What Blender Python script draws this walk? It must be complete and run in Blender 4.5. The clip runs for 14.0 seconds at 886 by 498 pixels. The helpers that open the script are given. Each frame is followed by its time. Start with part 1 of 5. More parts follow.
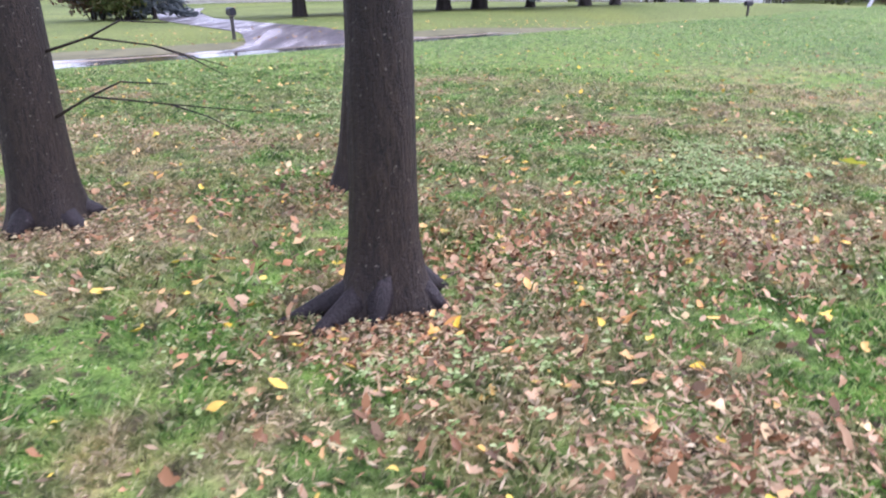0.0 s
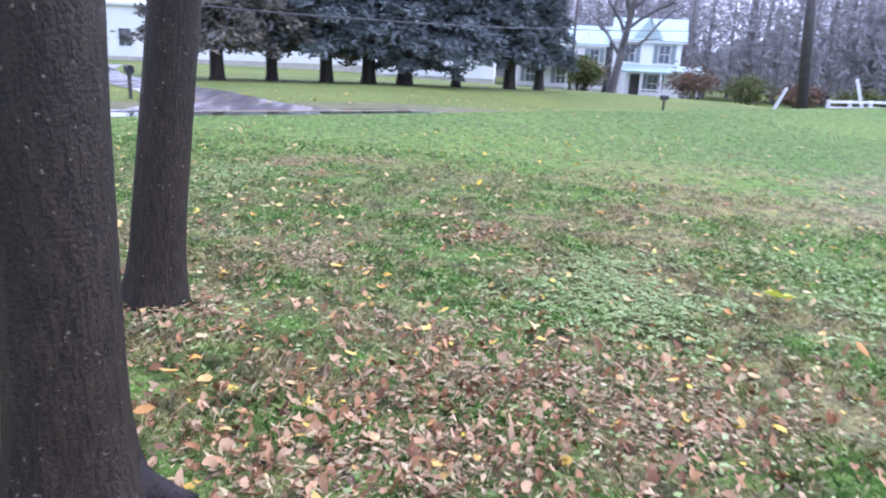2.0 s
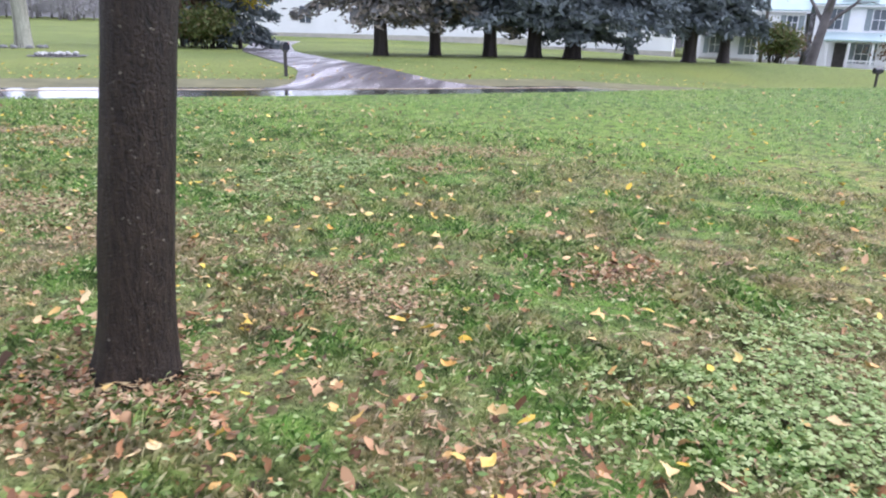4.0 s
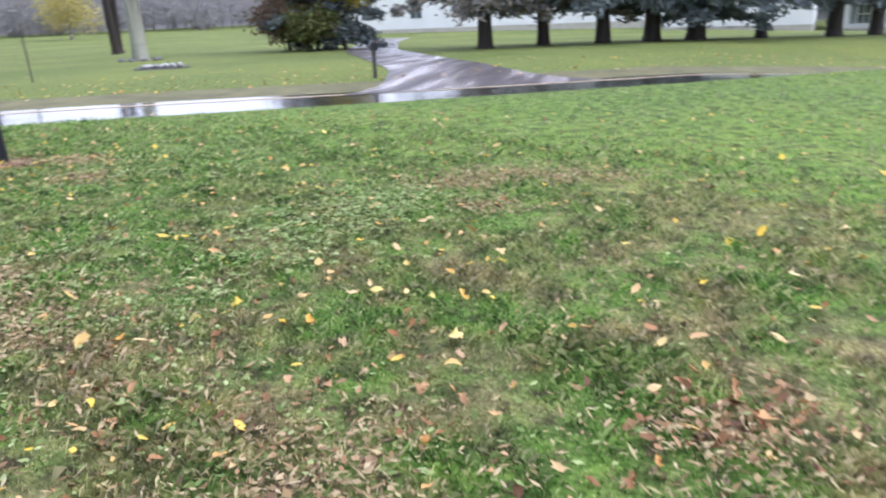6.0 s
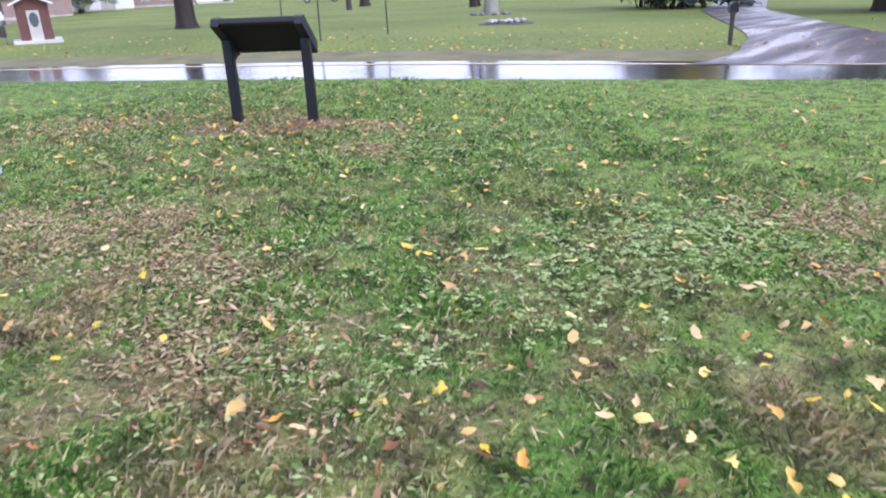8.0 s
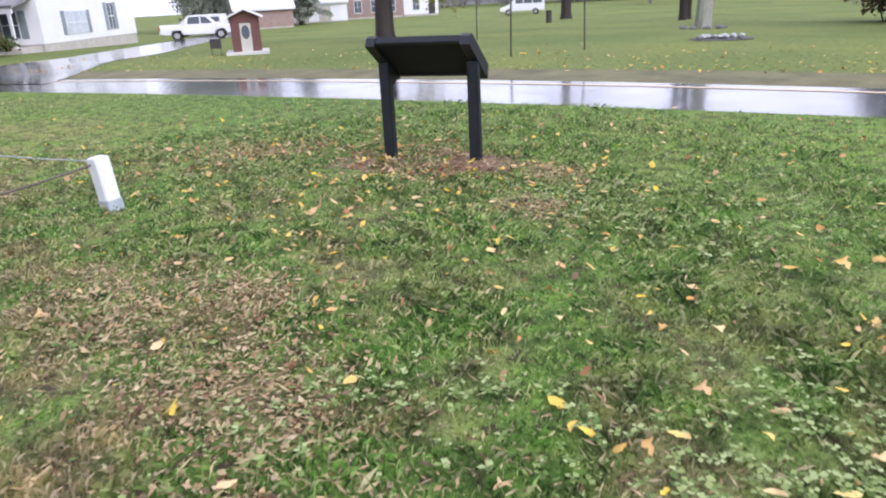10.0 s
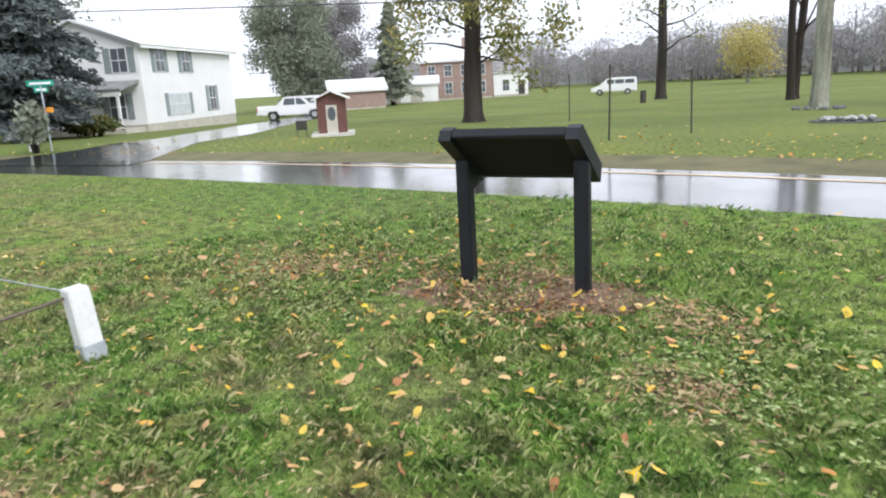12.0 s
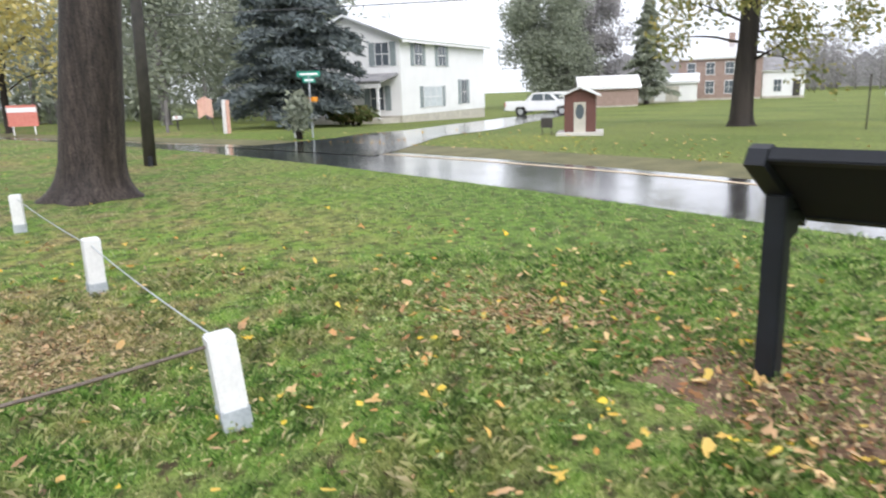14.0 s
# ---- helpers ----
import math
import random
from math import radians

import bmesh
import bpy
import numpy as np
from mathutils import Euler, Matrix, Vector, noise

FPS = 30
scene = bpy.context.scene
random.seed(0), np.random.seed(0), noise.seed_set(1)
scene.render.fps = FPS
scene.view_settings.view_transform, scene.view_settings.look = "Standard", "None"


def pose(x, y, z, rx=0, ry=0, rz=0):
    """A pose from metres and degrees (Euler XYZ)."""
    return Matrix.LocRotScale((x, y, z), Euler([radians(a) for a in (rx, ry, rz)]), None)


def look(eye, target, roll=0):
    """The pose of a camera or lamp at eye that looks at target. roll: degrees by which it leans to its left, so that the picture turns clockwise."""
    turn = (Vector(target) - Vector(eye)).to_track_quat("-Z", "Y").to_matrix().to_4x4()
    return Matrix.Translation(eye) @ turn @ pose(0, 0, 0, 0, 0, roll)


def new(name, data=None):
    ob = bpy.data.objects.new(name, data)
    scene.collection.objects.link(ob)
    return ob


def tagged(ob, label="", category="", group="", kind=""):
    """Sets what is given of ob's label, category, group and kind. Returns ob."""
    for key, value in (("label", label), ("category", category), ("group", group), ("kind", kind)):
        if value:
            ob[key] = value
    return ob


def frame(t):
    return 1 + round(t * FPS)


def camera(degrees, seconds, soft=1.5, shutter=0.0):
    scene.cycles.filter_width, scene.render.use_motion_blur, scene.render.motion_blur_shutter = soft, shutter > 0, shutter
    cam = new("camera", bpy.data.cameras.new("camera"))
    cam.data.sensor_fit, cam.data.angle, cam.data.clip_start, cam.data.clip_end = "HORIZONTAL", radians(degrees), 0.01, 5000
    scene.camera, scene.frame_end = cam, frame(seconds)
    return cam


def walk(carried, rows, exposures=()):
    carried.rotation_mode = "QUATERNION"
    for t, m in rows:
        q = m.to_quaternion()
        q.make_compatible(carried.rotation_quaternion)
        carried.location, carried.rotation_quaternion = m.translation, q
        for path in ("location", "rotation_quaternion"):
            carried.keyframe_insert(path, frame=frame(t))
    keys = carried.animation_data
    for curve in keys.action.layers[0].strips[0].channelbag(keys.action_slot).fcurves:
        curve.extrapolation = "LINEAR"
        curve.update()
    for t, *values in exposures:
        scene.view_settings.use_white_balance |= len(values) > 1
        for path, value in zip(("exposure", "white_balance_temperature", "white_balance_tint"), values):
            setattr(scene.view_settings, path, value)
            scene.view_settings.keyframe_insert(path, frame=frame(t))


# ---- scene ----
cam = camera(64.0, 14.0, 2.0, 0.35)
PATH = [
    (0, (-0.057, 0.171, 1.554), (-0.03, 2.033, 0.823), -1.5),
    (0.5, (0.13, 0.448, 1.541), (0.172, 2.334, 0.877), 1.1),
    (1, (0.252, 0.763, 1.533), (0.461, 2.643, 0.883), 0.4),
    (1.5, (0.349, 1.116, 1.526), (0.722, 2.963, 0.854), 0.5),
    (2, (0.546, 1.439, 1.507), (0.782, 3.35, 0.966), 2.8),
    (2.5, (0.655, 1.791, 1.473), (0.802, 3.706, 0.915), 2.4),
    (3, (0.766, 2.161, 1.507), (0.919, 4.076, 0.952), -0.7),
    (3.5, (0.889, 2.513, 1.497), (0.751, 4.444, 0.994), -0.05),
    (3.7, (0.929, 2.67, 1.497), (0.732, 4.577, 0.928), 1.2),
    (5.8, (1.207, 4.54, 1.494), (0.755, 6.356, 0.789), -3.3),
    (6, (1.21, 4.704, 1.496), (0.661, 6.515, 0.848), -2.3),
    (6.5, (1.227, 5.003, 1.518), (0.456, 6.709, 0.815), -1.4),
    (7, (1.076, 5.373, 1.52), (0.253, 7.071, 0.856), -2.0),
    (7.5, (0.933, 5.753, 1.494), (-0.173, 7.3, 0.875), -3.6),
    (8, (0.764, 6.089, 1.512), (-0.53, 7.432, 0.789), -2.4),
    (8.5, (0.53, 6.385, 1.502), (-0.814, 7.742, 0.908), -3.9),
    (8.7, (0.407, 6.505, 1.498), (-1.061, 7.724, 0.898), -4.2),
    (10.8, (-0.945, 7.671, 1.491), (-2.61, 8.581, 0.859), -3.1),
    (11, (-1.148, 7.769, 1.497), (-2.819, 8.754, 1.007), -2.7),
    (11.5, (-1.462, 7.868, 1.507), (-3.13, 8.847, 0.997), -5.1),
    (12, (-1.854, 8.104, 1.484), (-3.636, 8.887, 1.026), -3.2),
    (12.5, (-2.262, 8.292, 1.458), (-4.0, 9.181, 1.022), -1.7),
    (13, (-2.628, 8.403, 1.452), (-4.341, 9.284, 0.912), -3.8),
    (13.5, (-3.006, 8.534, 1.448), (-4.897, 9.01, 1.006), -1.9),
    (13.7, (-3.12, 8.578, 1.474), (-5.042, 8.842, 0.988), -2.9),
    (14, (-3.327, 8.506, 1.457), (-5.273, 8.658, 1.019), -2.0),
]
walk(cam, [(t, look(eye, target, roll)) for t, eye, target, roll in PATH],
     [(0.0, 0.76, 5550, 33), (1.0, 0.75, 5150, 28), (2.0, 0.74, 5150, 29), (2.5, 0.72, 5250, 23), (3.5, 0.64, 5700, 24), (6.5, 0.47, 5750, 19), (7.5, 0.44, 5550, 24), (8.5, 0.40, 5500, 28),
      (11.0, 0.18, 6200, 19), (12.0, 0.16, 6350, 13), (13.0, -0.03, 6750, 12), (13.5, 0.15, 6450, 12), (14.0, 0.24, 6450, 13)])


# ---- world and light: a bright overcast day after rain ----
world = bpy.data.worlds.new("overcast_sky")
scene.world = world
world.use_nodes = True
wn, wl = world.node_tree.nodes, world.node_tree.links
wn.clear()
w_out = wn.new("ShaderNodeOutputWorld")
w_bg = wn.new("ShaderNodeBackground")
w_sky = wn.new("ShaderNodeTexSky")
w_sky.sky_type = "NISHITA"
w_sky.sun_disc = False
w_sky.sun_elevation = radians(40)
w_sky.sun_rotation = radians(75)
w_sky.dust_density = 6.0
w_sky.air_density = 1.6
w_hsv = wn.new("ShaderNodeHueSaturation")
w_hsv.inputs["Saturation"].default_value = 0.12
w_mix = wn.new("ShaderNodeMixRGB")
w_mix.inputs["Fac"].default_value = 0.72
w_mix.inputs["Color2"].default_value = (9.6, 10.1, 11.0, 1)
wl.new(w_sky.outputs["Color"], w_hsv.inputs["Color"])
wl.new(w_hsv.outputs["Color"], w_mix.inputs["Color1"])
wl.new(w_mix.outputs["Color"], w_bg.inputs["Color"])
w_bg.inputs["Strength"].default_value = 0.145
wl.new(w_bg.outputs["Background"], w_out.inputs["Surface"])
sun_data = bpy.data.lights.new("sun", "SUN")
sun_data.energy = 1.4
sun_data.angle = radians(32)
sun_data.color = (1.0, 0.97, 0.93)
sun = new("sun", sun_data)
sun.matrix_world = look((36, 10, 32), (0, 0, 0))


# ---- materials ----
def shader(name):
    m = bpy.data.materials.new(name)
    m.use_nodes = True
    return m, m.node_tree.nodes, m.node_tree.links, m.node_tree.nodes["Principled BSDF"]


def ramp(nodes, stops):
    r = nodes.new("ShaderNodeValToRGB")
    el = r.color_ramp.elements
    while len(el) < len(stops):
        el.new(0.5)
    for e, (p, c) in zip(el, stops):
        e.position, e.color = p, (*c, 1)
    return r


def surface(name, dark, light, rough=0.6, scale=6.0, fine=60.0, bump=0.2, metal=0.0, stretch=(1, 1, 1), coord="Object", dist=0.01):
    """A two-scale mottled surface."""
    m, n, l, b = shader(name)
    tc = n.new("ShaderNodeTexCoord")
    mp = n.new("ShaderNodeMapping")
    mp.inputs["Scale"].default_value = stretch
    l.new(tc.outputs[coord], mp.inputs["Vector"])
    big = n.new("ShaderNodeTexNoise")
    big.inputs["Scale"].default_value = scale
    big.inputs["Detail"].default_value = 5
    sm = n.new("ShaderNodeTexNoise")
    sm.inputs["Scale"].default_value = fine
    sm.inputs["Detail"].default_value = 4
    l.new(mp.outputs["Vector"], big.inputs["Vector"])
    l.new(mp.outputs["Vector"], sm.inputs["Vector"])
    mx = n.new("ShaderNodeMath")
    mx.operation = "MULTIPLY_ADD"
    mx.inputs[1].default_value = 0.6
    l.new(big.outputs["Fac"], mx.inputs[0])
    half = n.new("ShaderNodeMath")
    half.operation = "MULTIPLY"
    half.inputs[1].default_value = 0.4
    l.new(sm.outputs["Fac"], half.inputs[0])
    l.new(half.outputs[0], mx.inputs[2])
    r = ramp(n, [(0.35, dark), (0.65, light)])
    l.new(mx.outputs[0], r.inputs["Fac"])
    l.new(r.outputs["Color"], b.inputs["Base Color"])
    b.inputs["Roughness"].default_value = rough
    b.inputs["Metallic"].default_value = metal
    if bump:
        bp = n.new("ShaderNodeBump")
        bp.inputs["Strength"].default_value = bump
        bp.inputs["Distance"].default_value = dist
        l.new(mx.outputs[0], bp.inputs["Height"])
        l.new(bp.outputs["Normal"], b.inputs["Normal"])
    return m


def leafy(name, colours, rough=0.55, trans=0.25, gloss=0.2):
    """Leaves: one of the colours for each island, a little light coming through."""
    m, n, l, b = shader(name)
    g = n.new("ShaderNodeNewGeometry")
    r = ramp(n, [(i / max(1, len(colours) - 1), c) for i, c in enumerate(colours)])
    l.new(g.outputs["Random Per Island"], r.inputs["Fac"])
    l.new(r.outputs["Color"], b.inputs["Base Color"])
    b.inputs["Roughness"].default_value = rough
    b.inputs["Specular IOR Level"].default_value = gloss
    if trans:
        t = n.new("ShaderNodeBsdfTranslucent")
        l.new(r.outputs["Color"], t.inputs["Color"])
        mix = n.new("ShaderNodeMixShader")
        mix.inputs["Fac"].default_value = trans
        l.new(b.outputs["BSDF"], mix.inputs[1])
        l.new(t.outputs["BSDF"], mix.inputs[2])
        l.new(mix.outputs["Shader"], n["Material Output"].inputs["Surface"])
    return m


def patch_noise(n, l, scale, detail=3, offset=0.0):
    g = n.new("ShaderNodeNewGeometry")
    mp = n.new("ShaderNodeMapping")
    mp.inputs["Location"].default_value = (offset, offset * 0.7, 0)
    mp.inputs["Scale"].default_value = (1, 1, 0)
    l.new(g.outputs["Position"], mp.inputs["Vector"])
    t = n.new("ShaderNodeTexNoise")
    t.inputs["Scale"].default_value = scale
    t.inputs["Detail"].default_value = detail
    l.new(mp.outputs["Vector"], t.inputs["Vector"])
    return t


def blend(n, l, fac, a, b, kind="MIX"):
    m = n.new("ShaderNodeMixRGB")
    m.blend_type = kind
    for sock, val in ((0, fac), (1, a), (2, b)):
        if isinstance(val, bpy.types.NodeSocket):
            l.new(val, m.inputs[sock])
        elif isinstance(val, tuple):
            m.inputs[sock].default_value = (*val, 1)
        else:
            m.inputs[sock].default_value = val
    return m.outputs[0]


def turf_colour(n, l, greens, straw):
    """Grass colour over the lawn: green, drying to straw in patches of one and three metres."""
    a = patch_noise(n, l, 0.55, 4)
    b = patch_noise(n, l, 2.3, 3, 7.0)
    add = n.new("ShaderNodeMath")
    add.operation = "MULTIPLY_ADD"
    add.inputs[1].default_value = 0.5
    l.new(b.outputs["Fac"], add.inputs[0])
    hf = n.new("ShaderNodeMath")
    hf.operation = "MULTIPLY"
    hf.inputs[1].default_value = 0.5
    l.new(a.outputs["Fac"], hf.inputs[0])
    l.new(hf.outputs[0], add.inputs[2])
    r = ramp(n, [(0.44, (0, 0, 0)), (0.57, (1, 1, 1))])
    l.new(add.outputs[0], r.inputs["Fac"])
    # moister and greener towards the road
    g = n.new("ShaderNodeNewGeometry")
    dot = n.new("ShaderNodeVectorMath")
    dot.operation = "DOT_PRODUCT"
    dot.inputs[1].default_value = (-0.2, 0.87, 0)
    l.new(g.outputs["Position"], dot.inputs[0])
    wet = n.new("ShaderNodeMapRange")
    wet.interpolation_type = "SMOOTHSTEP"
    wet.inputs["From Min"].default_value = 6.6
    wet.inputs["From Max"].default_value = 11.0
    wet.inputs["To Min"].default_value = 1.0
    wet.inputs["To Max"].default_value = 0.14
    l.new(dot.outputs["Value"], wet.inputs["Value"])
    dry = n.new("ShaderNodeMath")
    dry.operation = "MULTIPLY"
    l.new(r.outputs["Color"], dry.inputs[0])
    l.new(wet.outputs["Result"], dry.inputs[1])
    col = blend(n, l, dry.outputs[0], greens, straw)
    # random tuft tone; its dark end also paints shade in gaps between blades
    tuft = patch_noise(n, l, 5.5, 3, 19.0)
    tr = ramp(n, [(0.36, (0.54, 0.56, 0.56)), (0.5, (1.0, 1.0, 1.0)), (0.66, (1.20, 1.20, 1.06))])
    l.new(tuft.outputs["Fac"], tr.inputs["Fac"])
    return blend(n, l, 1.0, col, tr.outputs["Color"], "MULTIPLY")


def grass_material(name, stops, straw_stops):
    m, n, l, b = shader(name)
    g = n.new("ShaderNodeNewGeometry")
    r1 = ramp(n, stops)
    r2 = ramp(n, straw_stops)
    l.new(g.outputs["Random Per Island"], r1.inputs["Fac"])
    l.new(g.outputs["Random Per Island"], r2.inputs["Fac"])
    col = turf_colour(n, l, r1.outputs["Color"], r2.outputs["Color"])
    l.new(col, b.inputs["Base Color"])
    b.inputs["Roughness"].default_value = 0.42
    b.inputs["Specular IOR Level"].default_value = 0.8
    t = n.new("ShaderNodeBsdfTranslucent")
    l.new(col, t.inputs["Color"])
    mix = n.new("ShaderNodeMixShader")
    mix.inputs["Fac"].default_value = 0.3
    l.new(b.outputs["BSDF"], mix.inputs[1])
    l.new(t.outputs["BSDF"], mix.inputs[2])
    l.new(mix.outputs["Shader"], n["Material Output"].inputs["Surface"])
    return m


def ground_material():
    m, n, l, b = shader("lawn_soil")
    fine = patch_noise(n, l, 40, 5, 3.0)
    mid = patch_noise(n, l, 9, 4, 11.0)
    gr = ramp(n, [(0.3, (0.055, 0.102, 0.020)), (0.5, (0.122, 0.205, 0.040)), (0.72, (0.215, 0.315, 0.080))])
    l.new(fine.outputs["Fac"], gr.inputs["Fac"])
    st = ramp(n, [(0.3, (0.11, 0.10, 0.045)), (0.55, (0.25, 0.225, 0.10)), (0.75, (0.36, 0.33, 0.17))])
    l.new(fine.outputs["Fac"], st.inputs["Fac"])
    col = turf_colour(n, l, gr.outputs["Color"], st.outputs["Color"])
    # the meadow over the road is yellower
    g = n.new("ShaderNodeNewGeometry")
    dot = n.new("ShaderNodeVectorMath")
    dot.operation = "DOT_PRODUCT"
    dot.inputs[1].default_value = (-0.49, 0.87, 0)
    l.new(g.outputs["Position"], dot.inputs[0])
    over = n.new("ShaderNodeMapRange")
    over.inputs["From Min"].default_value = 19.5
    over.inputs["From Max"].default_value = 22.5
    l.new(dot.outputs["Value"], over.inputs["Value"])
    my = ramp(n, [(0.3, (0.085, 0.118, 0.030)), (0.5, (0.152, 0.195, 0.052)), (0.72, (0.240, 0.275, 0.090))])
    l.new(fine.outputs["Fac"], my.inputs["Fac"])
    col = blend(n, l, over.outputs["Result"], col, my.outputs["Color"])
    broad = patch_noise(n, l, 0.16, 4, 31.0)
    br = ramp(n, [(0.36, (0.80, 0.86, 0.80)), (0.5, (1.0, 1.0, 1.0)), (0.64, (1.16, 1.10, 1.0))])
    l.new(broad.outputs["Fac"], br.inputs["Fac"])
    col = blend(n, l, 1.0, col, br.outputs["Color"], "MULTIPLY")
    # bare soil, spread wider so its dark colour also paints shaded gaps in the turf
    soil = ramp(n, [(0.54, (0, 0, 0)), (0.66, (1, 1, 1))])
    l.new(mid.outputs["Fac"], soil.inputs["Fac"])
    col = blend(n, l, soil.outputs["Color"], col, (0.062, 0.050, 0.028))
    l.new(col, b.inputs["Base Color"])
    b.inputs["Specular IOR Level"].default_value = 0.14
    b.inputs["Roughness"].default_value = 0.85
    bp = n.new("ShaderNodeBump")
    bp.inputs["Strength"].default_value = 0.5
    bp.inputs["Distance"].default_value = 0.03
    l.new(fine.outputs["Fac"], bp.inputs["Height"])
    l.new(bp.outputs["Normal"], b.inputs["Normal"])
    return m


def wet_asphalt(name, dark, light, wet=0.55, dry_rough=0.45):
    """Asphalt under a film of rain: puddled, mirror-like patches among rougher ones."""
    m, n, l, b = shader(name)
    fine = patch_noise(n, l, 90, 4)
    mid = patch_noise(n, l, 0.9, 4, 5.0)
    r = ramp(n, [(0.3, dark), (0.7, light)])
    l.new(fine.outputs["Fac"], r.inputs["Fac"])
    l.new(r.outputs["Color"], b.inputs["Base Color"])
    rr = ramp(n, [(0.35, (0.10, 0.10, 0.10)), (0.7, (0.24, 0.24, 0.24))])
    l.new(mid.outputs["Fac"], rr.inputs["Fac"])
    l.new(rr.outputs["Color"], b.inputs["Roughness"])
    b.inputs["Specular IOR Level"].default_value = 0.6
    b.inputs["Coat Weight"].default_value = 1.0
    b.inputs["Coat Roughness"].default_value = 0.13
    wav = patch_noise(n, l, 3.0, 2, 2.0)
    bp = n.new("ShaderNodeBump")
    bp.inputs["Strength"].default_value = 0.06
    bp.inputs["Distance"].default_value = 0.01
    l.new(fine.outputs["Fac"], bp.inputs["Height"])
    l.new(bp.outputs["Normal"], b.inputs["Normal"])
    return m


def gravel_material():
    """Wet gravel, rutted along its run: dark soaked bands between paler stone and thin puddles, their sky sheen painted
    pale.
    """
    m, n, l, b = shader("wet_gravel")
    g = n.new("ShaderNodeNewGeometry")
    mp = n.new("ShaderNodeMapping")
    mp.inputs["Rotation"].default_value = (0, 0, radians(-26))
    mp.inputs["Scale"].default_value = (1.0, 0.16, 0)
    l.new(g.outputs["Position"], mp.inputs["Vector"])
    rut = n.new("ShaderNodeTexNoise")
    rut.inputs["Scale"].default_value = 1.5
    rut.inputs["Detail"].default_value = 5
    l.new(mp.outputs["Vector"], rut.inputs["Vector"])
    grit = patch_noise(n, l, 34, 4)
    # The palest stop puts the puddles' reflected sky into the base colour.
    r = ramp(n, [(0.36, (0.060, 0.052, 0.052)), (0.52, (0.120, 0.106, 0.108)), (0.62, (0.36, 0.335, 0.335))])
    l.new(rut.outputs["Fac"], r.inputs["Fac"])
    gr = ramp(n, [(0.3, (0.6, 0.6, 0.6)), (0.7, (1.3, 1.27, 1.25))])
    l.new(grit.outputs["Fac"], gr.inputs["Fac"])
    l.new(blend(n, l, 1.0, r.outputs["Color"], gr.outputs["Color"], "MULTIPLY"), b.inputs["Base Color"])
    rr = ramp(n, [(0.36, (0.5, 0.5, 0.5)), (0.6, (0.26, 0.26, 0.26))])
    l.new(rut.outputs["Fac"], rr.inputs["Fac"])
    l.new(rr.outputs["Color"], b.inputs["Roughness"])
    bp = n.new("ShaderNodeBump")
    bp.inputs["Strength"].default_value = 0.4
    bp.inputs["Distance"].default_value = 0.02
    l.new(grit.outputs["Fac"], bp.inputs["Height"])
    l.new(bp.outputs["Normal"], b.inputs["Normal"])
    return m


def bark_material(name, dark, light, lichen, moss=0.62, grain=70.0):
    """Furrowed bark: long upright ridges, fine flakes, pale lichen specks and broad damp streaks."""
    m, n, l, b = shader(name)
    tc = n.new("ShaderNodeTexCoord")

    def layer(scale, size, detail, twist=0.0):
        mp = n.new("ShaderNodeMapping")
        mp.inputs["Scale"].default_value = scale
        l.new(tc.outputs["Object"], mp.inputs["Vector"])
        t = n.new("ShaderNodeTexNoise")
        t.inputs["Scale"].default_value = size
        t.inputs["Detail"].default_value = detail
        t.inputs["Distortion"].default_value = twist
        l.new(mp.outputs["Vector"], t.inputs["Vector"])
        return t.outputs["Fac"]

    ridge = layer((1, 1, 0.16), grain, 5, 0.25)
    flake = layer((1, 1, 0.7), grain * 1.6, 4)
    spots = layer((1, 1, 1), 46, 6)
    damp = layer((1, 1, 0.12), 4.5, 3)
    mixed = n.new("ShaderNodeMath")
    mixed.operation = "MULTIPLY_ADD"
    mixed.inputs[1].default_value = 0.45
    l.new(flake, mixed.inputs[0])
    half = n.new("ShaderNodeMath")
    half.operation = "MULTIPLY"
    half.inputs[1].default_value = 0.55
    l.new(ridge, half.inputs[0])
    l.new(half.outputs[0], mixed.inputs[2])
    r = ramp(n, [(0.36, dark), (0.64, light)])
    l.new(mixed.outputs[0], r.inputs["Fac"])
    dr = ramp(n, [(0.38, (0.45, 0.43, 0.42)), (0.60, (1.0, 1.0, 1.0))])
    l.new(damp, dr.inputs["Fac"])
    col = blend(n, l, 1.0, r.outputs["Color"], dr.outputs["Color"], "MULTIPLY")
    s = ramp(n, [(moss, (0, 0, 0)), (moss + 0.06, (1, 1, 1))])
    l.new(spots, s.inputs["Fac"])
    col = blend(n, l, s.outputs["Color"], col, lichen)
    l.new(col, b.inputs["Base Color"])
    b.inputs["Roughness"].default_value = 0.62
    b.inputs["Specular IOR Level"].default_value = 0.35
    bp = n.new("ShaderNodeBump")
    bp.inputs["Strength"].default_value = 0.9
    bp.inputs["Distance"].default_value = 0.02
    l.new(mixed.outputs[0], bp.inputs["Height"])
    l.new(bp.outputs["Normal"], b.inputs["Normal"])
    return m


M_GROUND = ground_material()
M_GRASS = grass_material("grass_blades", [(0.0, (0.022, 0.058, 0.012)), (0.3, (0.100, 0.220, 0.036)), (0.6, (0.205, 0.370, 0.078)), (0.82, (0.37, 0.475, 0.165)), (1.0, (0.62, 0.56, 0.33))],
                         [(0.0, (0.11, 0.13, 0.04)), (0.3, (0.26, 0.235, 0.095)), (0.65, (0.44, 0.36, 0.195)), (1.0, (0.60, 0.49, 0.33))])
M_CLOVER = leafy("clover_leaves", [(0.10, 0.17, 0.040), (0.23, 0.32, 0.095), (0.46, 0.54, 0.25), (0.34, 0.42, 0.15), (0.14, 0.22, 0.06)], 0.6)
